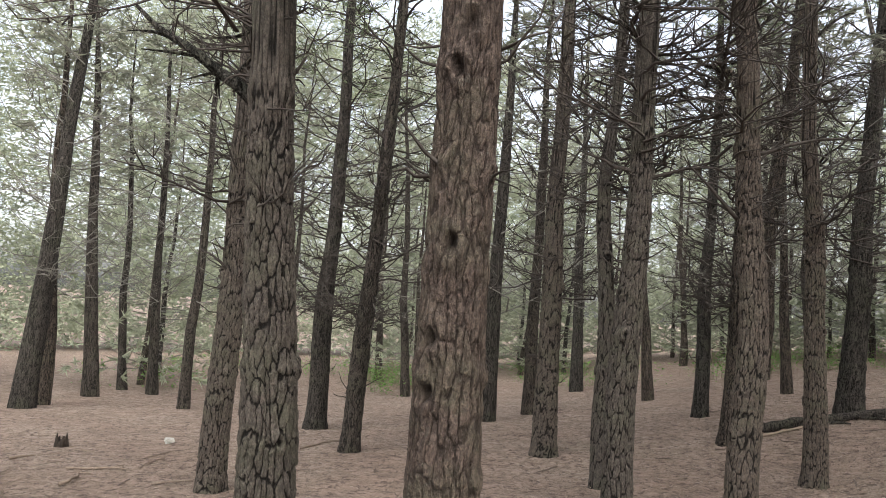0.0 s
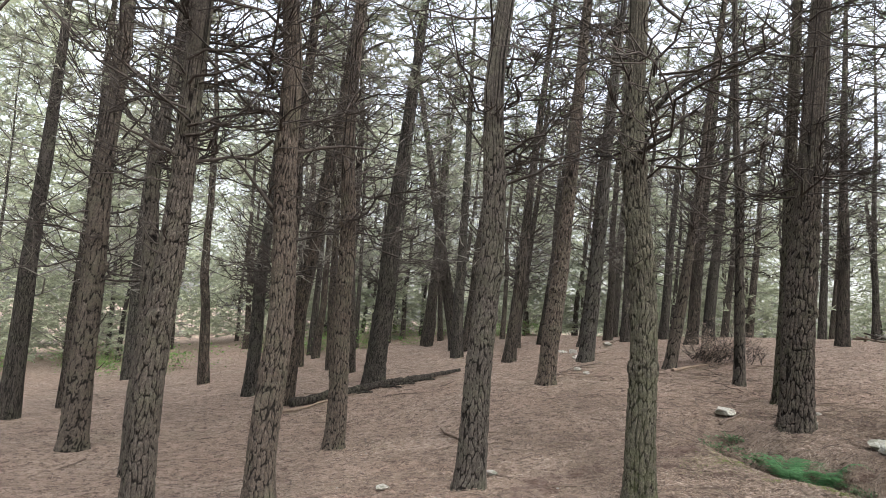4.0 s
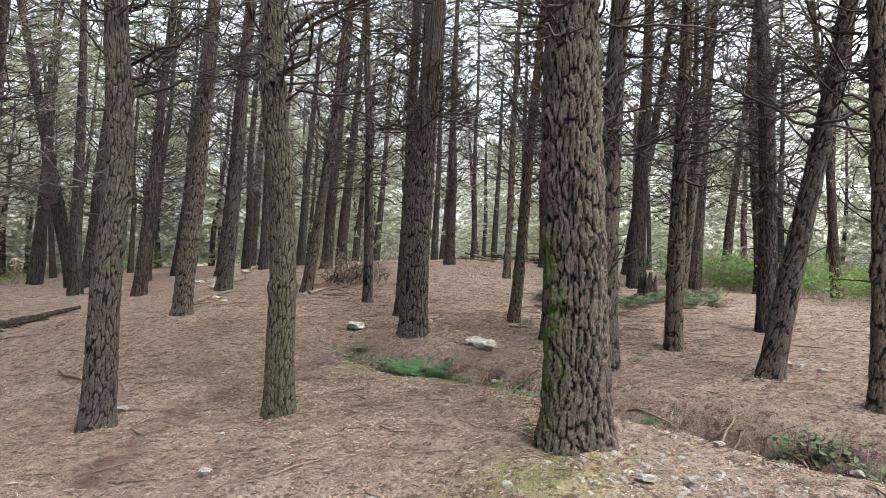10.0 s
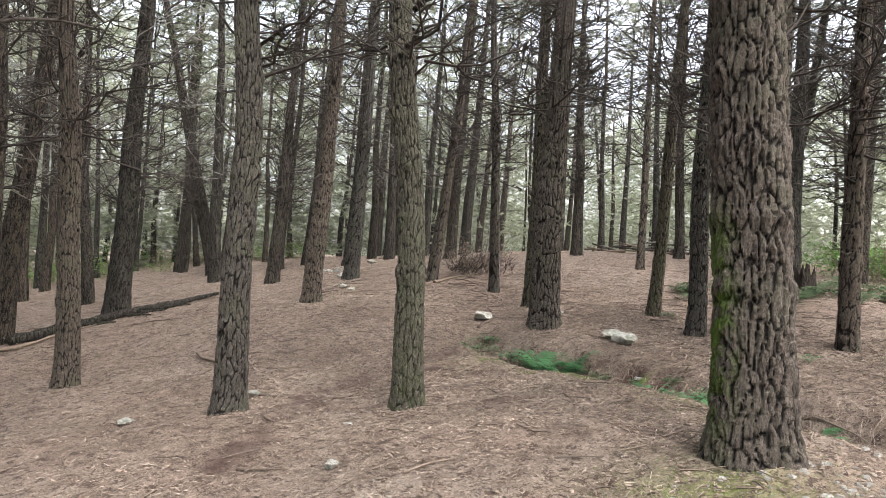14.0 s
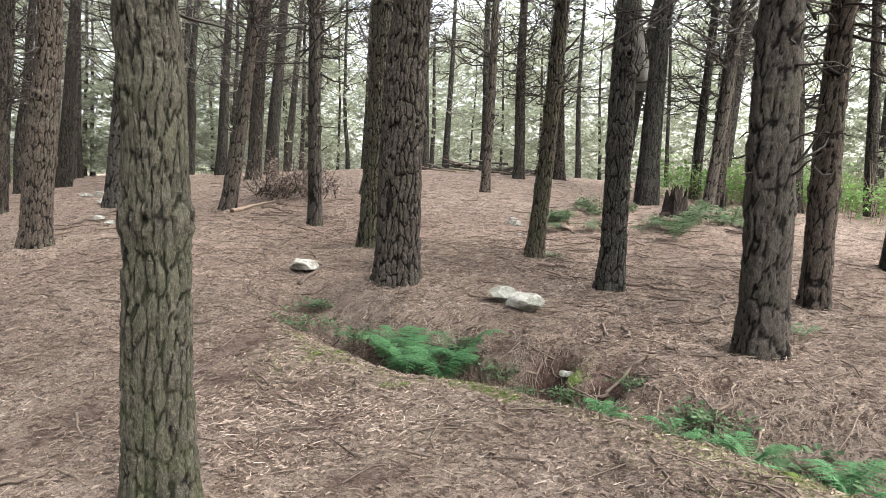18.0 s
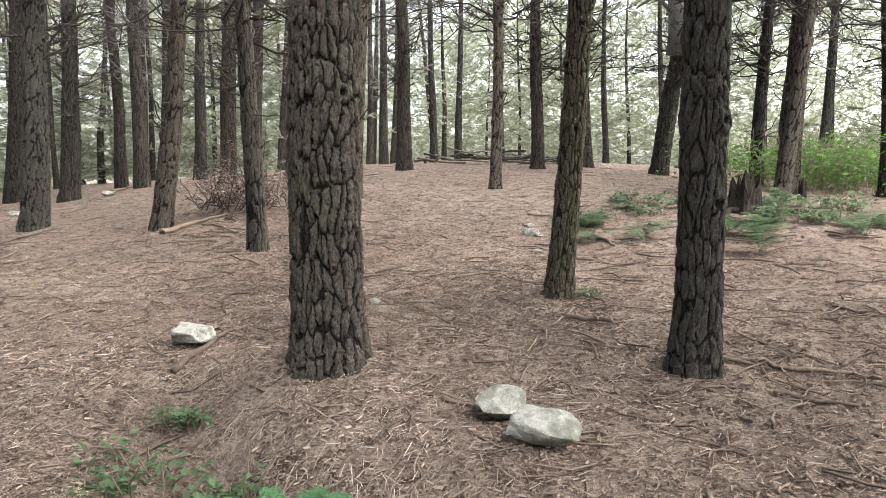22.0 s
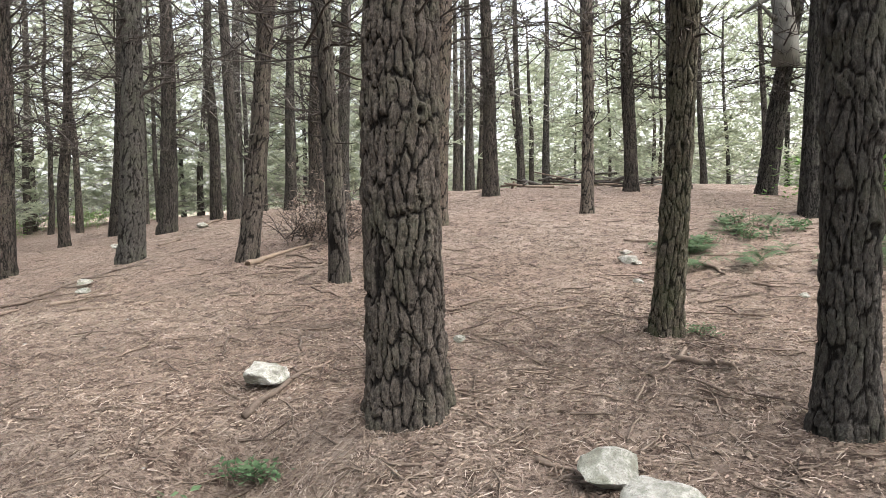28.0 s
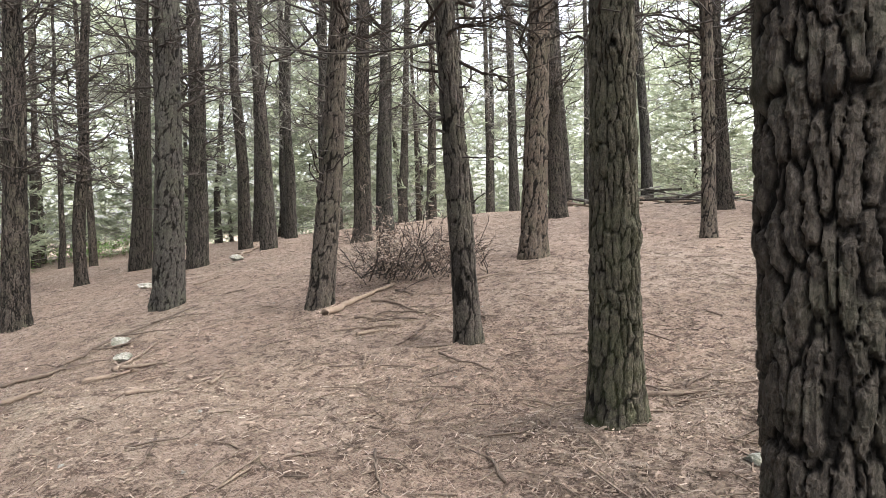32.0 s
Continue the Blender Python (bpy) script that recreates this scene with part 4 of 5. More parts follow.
def stick(points, thick, name="stick", label="fallen brown stick lying on the needles", category="stick", material=None, twigs=2, lift=0.35, crook=0.026):
    """A fallen branch along points of the ground plan, lying on the floor."""
    STICK_COUNT[0] += 1
    rng = np.random.default_rng(500 + STICK_COUNT[0])
    plan = np.array(points, float)
    n = 40 if thick > 0.06 else 13
    s = np.linspace(0, len(plan) - 1, n)
    xy = np.stack([np.interp(s, np.arange(len(plan)), plan[:, k]) for k in (0, 1)], 1)
    span = np.linalg.norm(plan[-1] - plan[0])
    sway = np.cumsum(rng.normal(0, crook if n == 13 else 0.002, (n, 2)), 0)
    xy = xy + (sway - np.linspace(0, 1, n)[:, None] * sway[-1]) * span
    z = ground_height(xy[:, 0], xy[:, 1]) + relief(xy[:, 0], xy[:, 1])
    z = np.maximum(z, 0.5 * z + 0.5 * np.linspace(z[0], z[-1], n)) + thick * lift + 0.012
    pts = np.column_stack([xy, z])
    start = pts[0].copy()
    shape = Shape()
    shape.tube(pts - start, thick * np.linspace(1.1, 0.5, n) * rng.uniform(0.8, 1.2, n), 8 if n == 13 else 14)
    for k in range(twigs):
        i = int(rng.integers(2, n - 1))
        a = math.atan2(plan[-1][1] - plan[0][1], plan[-1][0] - plan[0][0]) + rng.choice((-1, 1)) * rng.uniform(0.4, 1.2)
        f = np.linspace(0, 1, 4) * min(0.6, span * rng.uniform(0.12, 0.3))
        tx, ty = xy[i, 0] + f * math.cos(a) + rng.normal(0, 0.012, 4) * (f > 0), xy[i, 1] + f * math.sin(a) + rng.normal(0, 0.012, 4) * (f > 0)
        tz = ground_height(tx, ty) + relief(tx, ty) + 0.01 + np.array([z[i] - ground_height(*xy[i]), 0.03, 0.03, 0.015]) * rng.uniform(0.4, 1.2)
        shape.tube(np.column_stack([tx, ty, tz]) - start, thick * np.array([0.5, 0.42, 0.34, 0.18]), 5)
    ob = new(name, shape.mesh(name, material or STICK))
    ob.location = start
    return tagged(ob, label, category, "fallen sticks" if category == "stick" else "")


stick(((5.6, 12.7), (10.3, 13.8)), 0.085, "fallen_log", "long fallen pine log with dark bark on the ground", "log", BARK, 7, 0.8)
stick(((5.1, 12.3), (7.0, 12.7)), 0.03, label="dead branch lying against a fallen log")
stick(((6.15, 0.22), (6.6, 0.2), (7.1, 0.12)), 0.016, label="pale bent stick on the bank of the ditch", twigs=1)
stick(((10.85, 3.77), (10.75, 3.38)), 0.02)
stick(((9.44, 5.85), (10.04, 5.89)), 0.022, material=DEADSTICK, label="straight stick lying beside a large stone", crook=0.005)
stick(((8.06, 2.72), (8.18, 2.53), (8.37, 2.29)), 0.014, label="forked root lying across the ditch")
stick(((8.18, 2.53), (7.93, 2.45)), 0.009)
stick(((8.3, 3.25), (8.47, 3.1), (8.36, 2.88)), 0.008, label="thin root arching over a washed-out hole")
stick(((9.44, 4.02), (9.39, 3.73)), 0.011)
stick(((14.42, 4.32), (13.89, 3.96)), 0.02)
stick(((11.8, 4.96), (12.16, 4.71)), 0.013)
stick(((11.63, 5.96), (11.74, 5.61)), 0.013)
stick(((10.41, 2.77), (10.33, 2.57)), 0.015)
stick(((11.65, 5.89), (11.81, 5.6)), 0.011)
stick(((10.44, 2.76), (10.36, 2.3), (10.26, 1.92)), 0.013, twigs=4)
stick(((6.49, 8.65), (6.22, 6.91)), 0.018, twigs=4)
stick(((13.3, 9.2), (13.0, 8.2)), 0.014, twigs=4)
stick(((12.7, 8.4), (12.3, 8.9)), 0.012, twigs=3)

for points, thick in (
    (((8.97, 2.75), (8.75, 2.7), (8.64, 2.64)), 0.012), (((8.92, 2.6), (8.75, 2.55), (8.64, 2.5)), 0.012), (((8.59, 2.76), (8.55, 2.58)), 0.01), (((8.59, 2.25), (8.44, 2.15)), 0.01),
    (((9.76, 2.02), (9.7, 1.9), (9.34, 1.84)), 0.012), (((10.64, 9.99), (10.98, 9.78)), 0.02), (((11.03, 10.14), (11.75, 10.63)), 0.018), (((11.07, 10.15), (11.21, 9.74)), 0.016),
):
    stick(points, thick)
for points, thick in (
    (((10.49, 9.24), (10.66, 9.07)), 0.018), (((10.15, 10.27), (10.41, 10.13)), 0.022), (((10.88, 8.83), (11.12, 8.89)), 0.012), (((12.23, 8.56), (12.47, 8.44)), 0.018), (((14.71, 13.73), (15.13, 13.64)), 0.02),
    (((-5.84, 9.39), (-5.68, 9.7)), 0.02), (((-4.7, 8.84), (-3.94, 9.01)), 0.018), (((-4.26, 7.88), (-4.33, 8.6)), 0.02), (((-3.84, 9.12), (-3.79, 9.74)), 0.016), (((-3.27, 8.23), (-2.77, 8.22)), 0.016),
):
    stick(points, thick)
stick(((10.37, 10.91), (10.97, 10.58), (11.51, 10.95), (13.32, 12.03)), 0.019, label="long crooked dead branch on the needles", material=DEADSTICK, twigs=6)
stick(((12.87, 9.42), (13.3, 9.42), (14.05, 9.45)), 0.036, label="broken pale branch with a white torn end", material=PALEWOOD, twigs=3)
stick(((17.42, 16.0), (19.46, 17.14)), 0.03, label="long dead branch lying on the slope", twigs=3)
stick(((-4.6, 7.47), (-5.41, 8.76)), 0.014)
stick(((-2.13, 11.24), (-1.77, 12.31)), 0.02)
stick(((7.53, 1.99), (7.69, 1.94), (7.8, 1.85)), 0.014, label="thin curved root on the bank of the ditch")

TWIGS = []
for k in range(10):
    rng_twig = np.random.default_rng(70 + k)
    twig_shape = Shape()
    twig_path = np.column_stack([np.linspace(-0.5, 0.5, 6), np.cumsum(rng_twig.normal(0, 0.05, 6)), 0.03 + 0.02 * np.sin(np.linspace(0, 3, 6))])
    twig_shape.tube(twig_path, 0.028 * np.linspace(1, 0.45, 6), 5)
    if k % 2:
        twig_shape.tube([twig_path[3], twig_path[3] + (0.12, 0.14, 0.03), twig_path[3] + (0.25, 0.22, 0.04)], [0.016, 0.012, 0.006], 4)
    TWIGS.append(twig_shape.mesh("twig", STICK if k % 3 else DEADSTICK))


def lay(mesh, x, y, size, turn):
    """Matrix that lays a flat thing along the slope."""
    e = 0.12
    dx = float(ground_height(x + e, y) - ground_height(x - e, y)) / (2 * e)
    dy = float(ground_height(x, y + e) - ground_height(x, y - e)) / (2 * e)
    up = Vector((-dx, -dy, 1)).normalized()
    slope = Vector((0, 0, 1)).rotation_difference(up).to_matrix().to_4x4()
    z = float(ground_height(x, y) + relief(np.array(x), np.array(y)))
    return Matrix.Translation((x, y, z)) @ slope @ Matrix.Rotation(turn, 4, "Z") @ Matrix.Diagonal((size, size, size, 1))


def clear_of_trees(x, y, gap=0.35):
    return all((x - a) ** 2 + (y - b) ** 2 > gap * gap for a, b in FEET)


FEET = [tuple(o.matrix_world.translation[:2]) for o in scene.objects if o.name.startswith("pine_tree")]
rng_lie = random.Random(21)
laid = 0
while laid < 260:
    x, y = rng_lie.uniform(3, 15.5), rng_lie.uniform(-0.5, 11)
    if not clear_of_trees(x, y) or ditch(np.array(x), np.array(y)) > 0.2:
        continue
    k = rng_lie.randrange(10)
    ob = new("twig", TWIGS[k])
    ob.matrix_world = lay(None, x, y, rng_lie.choice((0.12, 0.16, 0.2, 0.26, 0.38)), rng_lie.uniform(0, 6.28))
    tagged(ob, "small dry twig on the pine needles", "twig", "twigs on the forest floor")
    laid += 1


def far_twigs(seed, count, material, label):
    """Dry twigs too many to count, draped over the floor."""
    rng = np.random.default_rng(seed)
    shape = Shape()
    for _ in range(count):
        x, y = (rng.uniform(-8, 24), rng.uniform(-3, 22)) if rng.random() < 0.6 else (rng.normal(9.5, 2.6), rng.normal(4.5, 2.6))
        a, span = rng.uniform(0, 6.28), rng.choice((0.04, 0.06, 0.09, 0.14, 0.28))
        way = np.array([math.cos(a), math.sin(a)]) * span
        xy = np.array([[x, y], [x, y] + way * 0.5 + rng.normal(0, 0.12, 2) * span, [x, y] + way])
        z = ground_height(xy[:, 0], xy[:, 1]) + relief(xy[:, 0], xy[:, 1]) + 0.008 + rng.uniform(0, 0.012, 3)
        r = rng.uniform(0.0022, 0.0055) + 0.011 * span
        shape.tube(np.column_stack([xy, z]), [r, r * 0.8, r * 0.5], 3, False)
    tagged(new("twig_litter", shape.mesh("twig_litter", material)), label, "twigs", kind="stuff")


far_twigs(77, 4500, STICK, "dry brown twigs scattered over the forest floor")


def local_sticks():
    """Dead sticks lying thick round the bracken and at the feet of the nearer pines."""
    rng = random.Random(91)
    for px, py, wide, count in ((14.9, 4.3, 0.8, 9), (15.0, 2.2, 0.9, 12), (16.4, 2.6, 0.5, 6), (11.9, 3.0, 0.9, 8), (12.4, 7.6, 0.8, 8), (11.2, 2.0, 0.9, 9), (10.0, 2.3, 0.5, 6), (13.4, 9.0, 0.6, 6), (3.4, 8.4, 1.6, 9), (-2.4, 9.2, 1.6, 8), (7.2, 12.2, 1.4, 8)):
        for _ in range(count):
            x, y, a, span = rng.gauss(px, wide), rng.gauss(py, wide), rng.uniform(0, 6.28), rng.uniform(0.18, 0.6)
            if clear_of_trees(x, y, 0.3):
                stick(((x, y), (x + span * math.cos(a), y + span * math.sin(a))), rng.uniform(0.006, 0.013), twigs=rng.randint(0, 3), material=(STICK, DEADSTICK)[rng.random() < 0.6])


local_sticks()
far_twigs(78, 2000, DEADSTICK, "dark rotting twigs scattered over the forest floor")


def bark_flakes():
    """Curled flakes of bark and bits of cones shed by the pines."""
    rng = np.random.default_rng(79)
    count = 9000
    x, y = rng.uniform(-6, 20, count), rng.uniform(-2, 16, count)
    x[:1500], y[:1500] = rng.normal(9.5, 2.4, 1500), rng.normal(4.5, 2.2, 1500)
    a, size = rng.uniform(0, 6.28, count), rng.uniform(0.007, 0.026, count)
    at = np.stack([x, y, ground_height(x, y) + relief(x, y) + size * 0.25], -1)
    u = np.stack([np.cos(a), np.sin(a), rng.normal(0, 0.25, count)], -1) * size[:, None]
    v = np.stack([-np.sin(a), np.cos(a), rng.normal(0, 0.25, count)], -1) * (size * rng.uniform(0.4, 0.8, count))[:, None]
    lift = np.stack([0 * x, 0 * x, size * rng.uniform(0.2, 0.7, count)], -1)
    verts = np.stack([at - u - v, at + u * 0.8 - v, at + u + v, at - u * 0.7 + v, at + lift], 1).reshape(-1, 3)
    k = np.arange(count) * 5
    faces = np.concatenate([np.stack([k + i, k + (i + 1) % 4, k + 4], -1) for i in range(4)])
    tagged(new("bark_flakes", mesh_of("bark_flakes", verts, faces, STICK, False)), "shed brown bark flakes lying on the needles", "bark flakes", kind="stuff")


bark_flakes()


def litter_spots(rng, count):
    """Places on the open floor, most of them where the ground lies nearest to the way."""
    share = count // 4
    x = np.concatenate([rng.normal(8.5, 2.6, 2 * share), rng.uniform(3, 16, share), rng.uniform(-7, 14, count - 3 * share)])
    y = np.concatenate([rng.normal(4.2, 2.4, 2 * share), rng.uniform(-2, 11.5, share), rng.uniform(2, 15, count - 3 * share)])
    kept = (ditch(x, y) + 0.25 * smooth_noise(x, y, 0.5, 9) < 0.3) & (hollows(x, y) < 0.05)
    kept &= worn(x, y) < rng.uniform(0.15, 0.6, count)
    return x[kept], y[kept]


def needle_litter():
    """Loose fallen needles, lying at all angles."""
    rng = np.random.default_rng(12)
    x, y = litter_spots(rng, 60000)
    count = len(x)
    a = rng.uniform(0, 2 * np.pi, count)
    span, wide = rng.uniform(0.02, 0.07, count), rng.uniform(0.0008, 0.0018, count)
    dx, dy = np.cos(a) * span / 2, np.sin(a) * span / 2
    nx, ny = -np.sin(a) * wide, np.cos(a) * wide
    lift, slant = rng.uniform(0.004, 0.02, count), rng.normal(0, 0.006, count)
    corners = []
    for s, t in ((-1, -1), (1, -1), (1, 1), (-1, 1)):
        px, py = x + s * dx + t * nx, y + s * dy + t * ny
        corners.append(np.stack([px, py, ground_height(px, py) + relief(px, py) + lift + s * slant + 0.0012 * t], -1))
    verts = np.stack(corners, 1).reshape(-1, 3)
    faces = np.arange(count * 4).reshape(-1, 4)
    tagged(new("needle_litter", mesh_of("needle_litter", verts, faces, NEEDLE_LITTER, False)), "fallen tan pine needles covering the ground", "needles", kind="stuff")


needle_litter()


def litter_chips():
    """Splinters of bark, cone scales and broken twigs: short ridged pieces lying over each other."""
    rng = np.random.default_rng(14)
    x, y = litter_spots(rng, 165000)
    thick = smooth_noise(x, y, 0.45, 31) + 0.7 * smooth_noise(x, y, 0.16, 32) + rng.normal(0, 0.25, len(x)) > -0.22
    x, y = x[thick], y[thick]
    count = len(x)
    a = rng.uniform(0, 2 * np.pi, count)
    span = 0.011 + 0.03 * rng.random(count) ** 1.8
    wide = span * rng.uniform(0.06, 0.17, count) + 0.0014
    z = ground_height(x, y) + relief(x, y)
    out, side = np.stack([np.cos(a), np.sin(a), rng.normal(0, 0.22, count)], -1) * (span / 2)[:, None], np.stack([-np.sin(a), np.cos(a), rng.normal(0, 0.2, count)], -1) * wide[:, None]
    mid = np.stack([x, y, z + rng.uniform(0.002, 0.014, count)], -1)
    ridge = np.stack([0 * x, 0 * x, wide * rng.uniform(0.7, 1.5, count)], -1)
    verts = np.stack([mid - out - 0.6 * side, mid + out - 0.8 * side, mid + out + 0.6 * side, mid - out + 0.8 * side, mid - 0.7 * out + ridge, mid + 0.8 * out + ridge], 1).reshape(-1, 3)
    k = np.arange(count) * 6
    faces = np.stack([k, k + 1, k + 5, k + 4], -1).tolist() + np.stack([k + 2, k + 3, k + 4, k + 5], -1).tolist()
    tagged(new("litter_chips", mesh_of("litter_chips", verts, faces, CHIPS, False)), "short brown splinters of bark and twig strewn on the ground", "bark chips", kind="stuff")


litter_chips()


def brush_pile():
    """A heap of dead twiggy brushwood between two pines."""
    rng = np.random.default_rng(31)
    heap = new("brush_pile")
    heap.location = on_ground(14.45, 9.5)
    shape, leaf = Shape(), Shape()
    for k in range(130):
        base = np.array([rng.normal(0, 0.38), rng.normal(0, 0.42), rng.uniform(0, 0.15)])
        limb(rng, shape, leaf, base, rng.uniform(0, 6.28), rng.uniform(0.1, 1.6), rng.uniform(0.25, 0.6), rng.uniform(0.005, 0.010), 7, 4 if k % 3 else 0, (0.07, 0.006))
    tagged(part("brushwood", shape.mesh("brushwood", DEADWOOD), heap), kind="stuff")
    tagged(part("withered_needles", leaf.mesh("withered_needles", NEEDLE_LITTER, False), heap), kind="stuff")
    tagged(heap, "heap of dry reddish brown brushwood on the ground", "brushwood")


brush_pile()


def log_pile():
    """Logs and boughs heaped on the crest."""
    rng = np.random.default_rng(33)
    heap = new("wood_pile")
    at = on_ground(25.2, 9.6)
    heap.location = at
    for k in range(34):
        x, y = rng.normal(0, 0.7), rng.uniform(-2.6, 2.6)
        a, span, r = rng.normal(1.2, 0.8), rng.uniform(0.6, 2.0), rng.uniform(0.014, 0.045)
        z = float(ground_height(at.x + x, at.y + y)) - at.z + r + rng.uniform(0, 0.35) * (1 - abs(y) / 3)
        shape = Shape()
        way = np.array([math.cos(a), math.sin(a), rng.normal(0, 0.12)]) * span / 2
        mid = np.array([x, y, z])
        shape.tube([mid - way, mid + rng.normal(0, 0.04, 3), mid + way], [r, r * 0.9, r * 0.7], 7)
        part("log", shape.mesh("log", (DEADWOOD, STICK, BARK, GREYWOOD)[k % 4]), heap)
    tagged(heap, "heap of cut boughs and thin logs on the crest", "wood pile")


log_pile()


def stump(x, y, wide, tall, seed, label):
    """A rotten stump with a jagged top."""
    rng = np.random.default_rng(seed)
    sides, rings = 28, 12
    shape = Shape()
    top = tall * (0.3 + 0.7 * rng.random(sides) ** 1.5)
    top = 0.7 * top + 0.3 * np.roll(top, 1)
    a = np.arange(sides) * 2 * np.pi / sides
    verts = []
    for i in range(rings):
        s = i / (rings - 1)
        r = wide / 2 * (1 - 0.22 * s + 0.35 * np.exp(-s * 6)) * (1 + 0.1 * np.sin(a * 5 + seed) + rng.normal(0, 0.03, sides))
        verts += [(r[j] * math.cos(a[j]), r[j] * math.sin(a[j]), -0.1 + (top[j] + 0.1) * s) for j in range(sides)]
    for i in range(4):
        r = wide / 2 * 0.72 * (1 - 0.25 * i)
        verts += [(r * math.cos(t), r * math.sin(t), top[j] * (0.85 - 0.25 * i)) for j, t in enumerate(a)]
    k = rings + 4
    faces = [[i * sides + j, i * sides + (j + 1) % sides, (i + 1) * sides + (j + 1) % sides, (i + 1) * sides + j] for i in range(k - 1) for j in range(sides)]
    shape.add(verts, faces + [[(k - 1) * sides + j for j in range(sides)]])
    ob = new("tree_stump", shape.mesh("tree_stump", ROTTEN, False))
    ob.location = on_ground(x, y)
    return tagged(ob, label, "stump")


stump(16.25, 2.7, 0.44, 0.6, 4, "dark rotten tree stump with a jagged top among ferns")
stick(((16.2, 2.62), (15.95, 2.3), (16.05, 1.95)), 0.05, "rotten_root", "black rotten root sprawling from a stump", "root", ROTTEN, 3, 0.8)
stick(((16.1, 2.75), (15.7, 2.95)), 0.04, "rotten_root", "black rotten root sprawling from a stump", "root", ROTTEN, 2, 0.8)
stump(17.85, 1.92, 0.14, 0.38, 5, "thin broken snag standing in the undergrowth")
stump(-5.91, 10.75, 0.22, 0.24, 6, "short cut stump on the needle floor")

# ---- ferns, brambles, moss ----


def frond_mesh(seed, span=0.55, material=None):
    """A fern frond: an arched stalk with paired leaflets, each cut into small lobes."""
    rng = np.random.default_rng(seed)
    shape = Shape()
    n = 24
    s = np.linspace(0, 1, n)
    arch = rng.uniform(0.9, 1.4)
    path = np.column_stack([span * (0.95 * s), 0.05 * span * np.sin(s * 2 + seed), span * (arch * s - 0.85 * arch * s**2.2)])
    shape.tube(path, 0.004 * (1.1 - s), 3, False)
    for i in range(3, n):
        wide = span * 0.30 * math.sin(math.pi * min(1, 0.12 + 0.95 * s[i]) ** 0.8) * rng.uniform(0.85, 1.1) + 0.01
        for side in (-1, 1):
            way = np.array([0.35, side * 0.93, rng.uniform(-0.25, 0.05)])
            across = np.array([0.93, -side * 0.35, 0.0])
            p = path[i]
            lobes = 7
            for q in range(lobes):
                f = (q + 0.4) / lobes
                root = p + way * wide * f + np.array([0, 0, -0.12 * wide * f * f])
                reach = wide * 0.13 * (1.05 - f) + 0.004
                step = way * wide * 0.62 / lobes
                for edge in (-1, 1):
                    tip = root + across * reach * edge + way * reach * 0.5
                    shape.add([root - step, root + step, tip], [[0, 1, 2]])
    return shape.mesh("frond", material or FERN, False)


FRONDS = [frond_mesh(k) for k in range(4)]
BRACKENS = [frond_mesh(k + 4, 0.55, BRACKEN) for k in range(3)]


def fern(x, y, size, fronds, seed, lift=0.0, steep=0.0):
    rng = random.Random(seed)
    plant = new("fern")
    plant.location = on_ground(x, y, lift)
    for k in range(fronds):
        m = Matrix.Rotation(2 * math.pi * k / fronds + rng.uniform(-0.3, 0.3), 4, "Z") @ Matrix.Rotation(-rng.uniform(-0.1, 0.5) - steep, 4, "Y") @ Matrix.Scale(size * rng.uniform(0.75, 1.1) / 0.55, 4)
        part("frond", FRONDS[rng.randrange(4)] if x < 10 else BRACKENS[rng.randrange(3)], plant, "", m)
    return tagged(plant, "bright green fern growing in the ditch" if x < 10 else "dull green bracken on the forest floor", "fern", "ferns")


for k, (x, y, size, fronds) in enumerate(((8.1, 4.0, 0.56, 5), (8.0, 3.7, 0.48, 5), (8.34, 3.68, 0.44, 5), (8.5, 4.3, 0.34, 5), (8.3, 4.15, 0.5, 5), (7.45, 2.5, 0.26, 6), (7.15, 1.75, 0.28, 6), (6.98, 1.35, 0.34, 7), (7.25, 2.1, 0.24, 5), (7.1, 0.95, 0.32, 7), (6.75, -0.1, 0.3, 7), (8.42, 3.72, 0.32, 5), (8.55, 4.38, 0.3, 5))):
    fern(x, y, size, fronds, 40 + k, 0.18 if k < 5 else 0.02)
fern(9.1, 1.35, 0.2, 5, 70)
rng_bracken = random.Random(17)
BRACKEN_BEDS = ((14.95, 4.35, 0.45, 8), (14.9, 3.9, 0.3, 3), (14.85, 2.45, 0.5, 10), (15.2, 1.6, 0.45, 7), (16.2, 2.1, 0.5, 7), (16.6, 4.1, 0.4, 5))
for bed_x, bed_y, wide, count in BRACKEN_BEDS:
    for k in range(count):
        fern(bed_x + rng_bracken.gauss(0, wide), bed_y + rng_bracken.gauss(0, 0.6 * wide), rng_bracken.uniform(0.22, 0.38), rng_bracken.randint(4, 7), 71 + k + int(10 * bed_x), 0.0, -0.15)


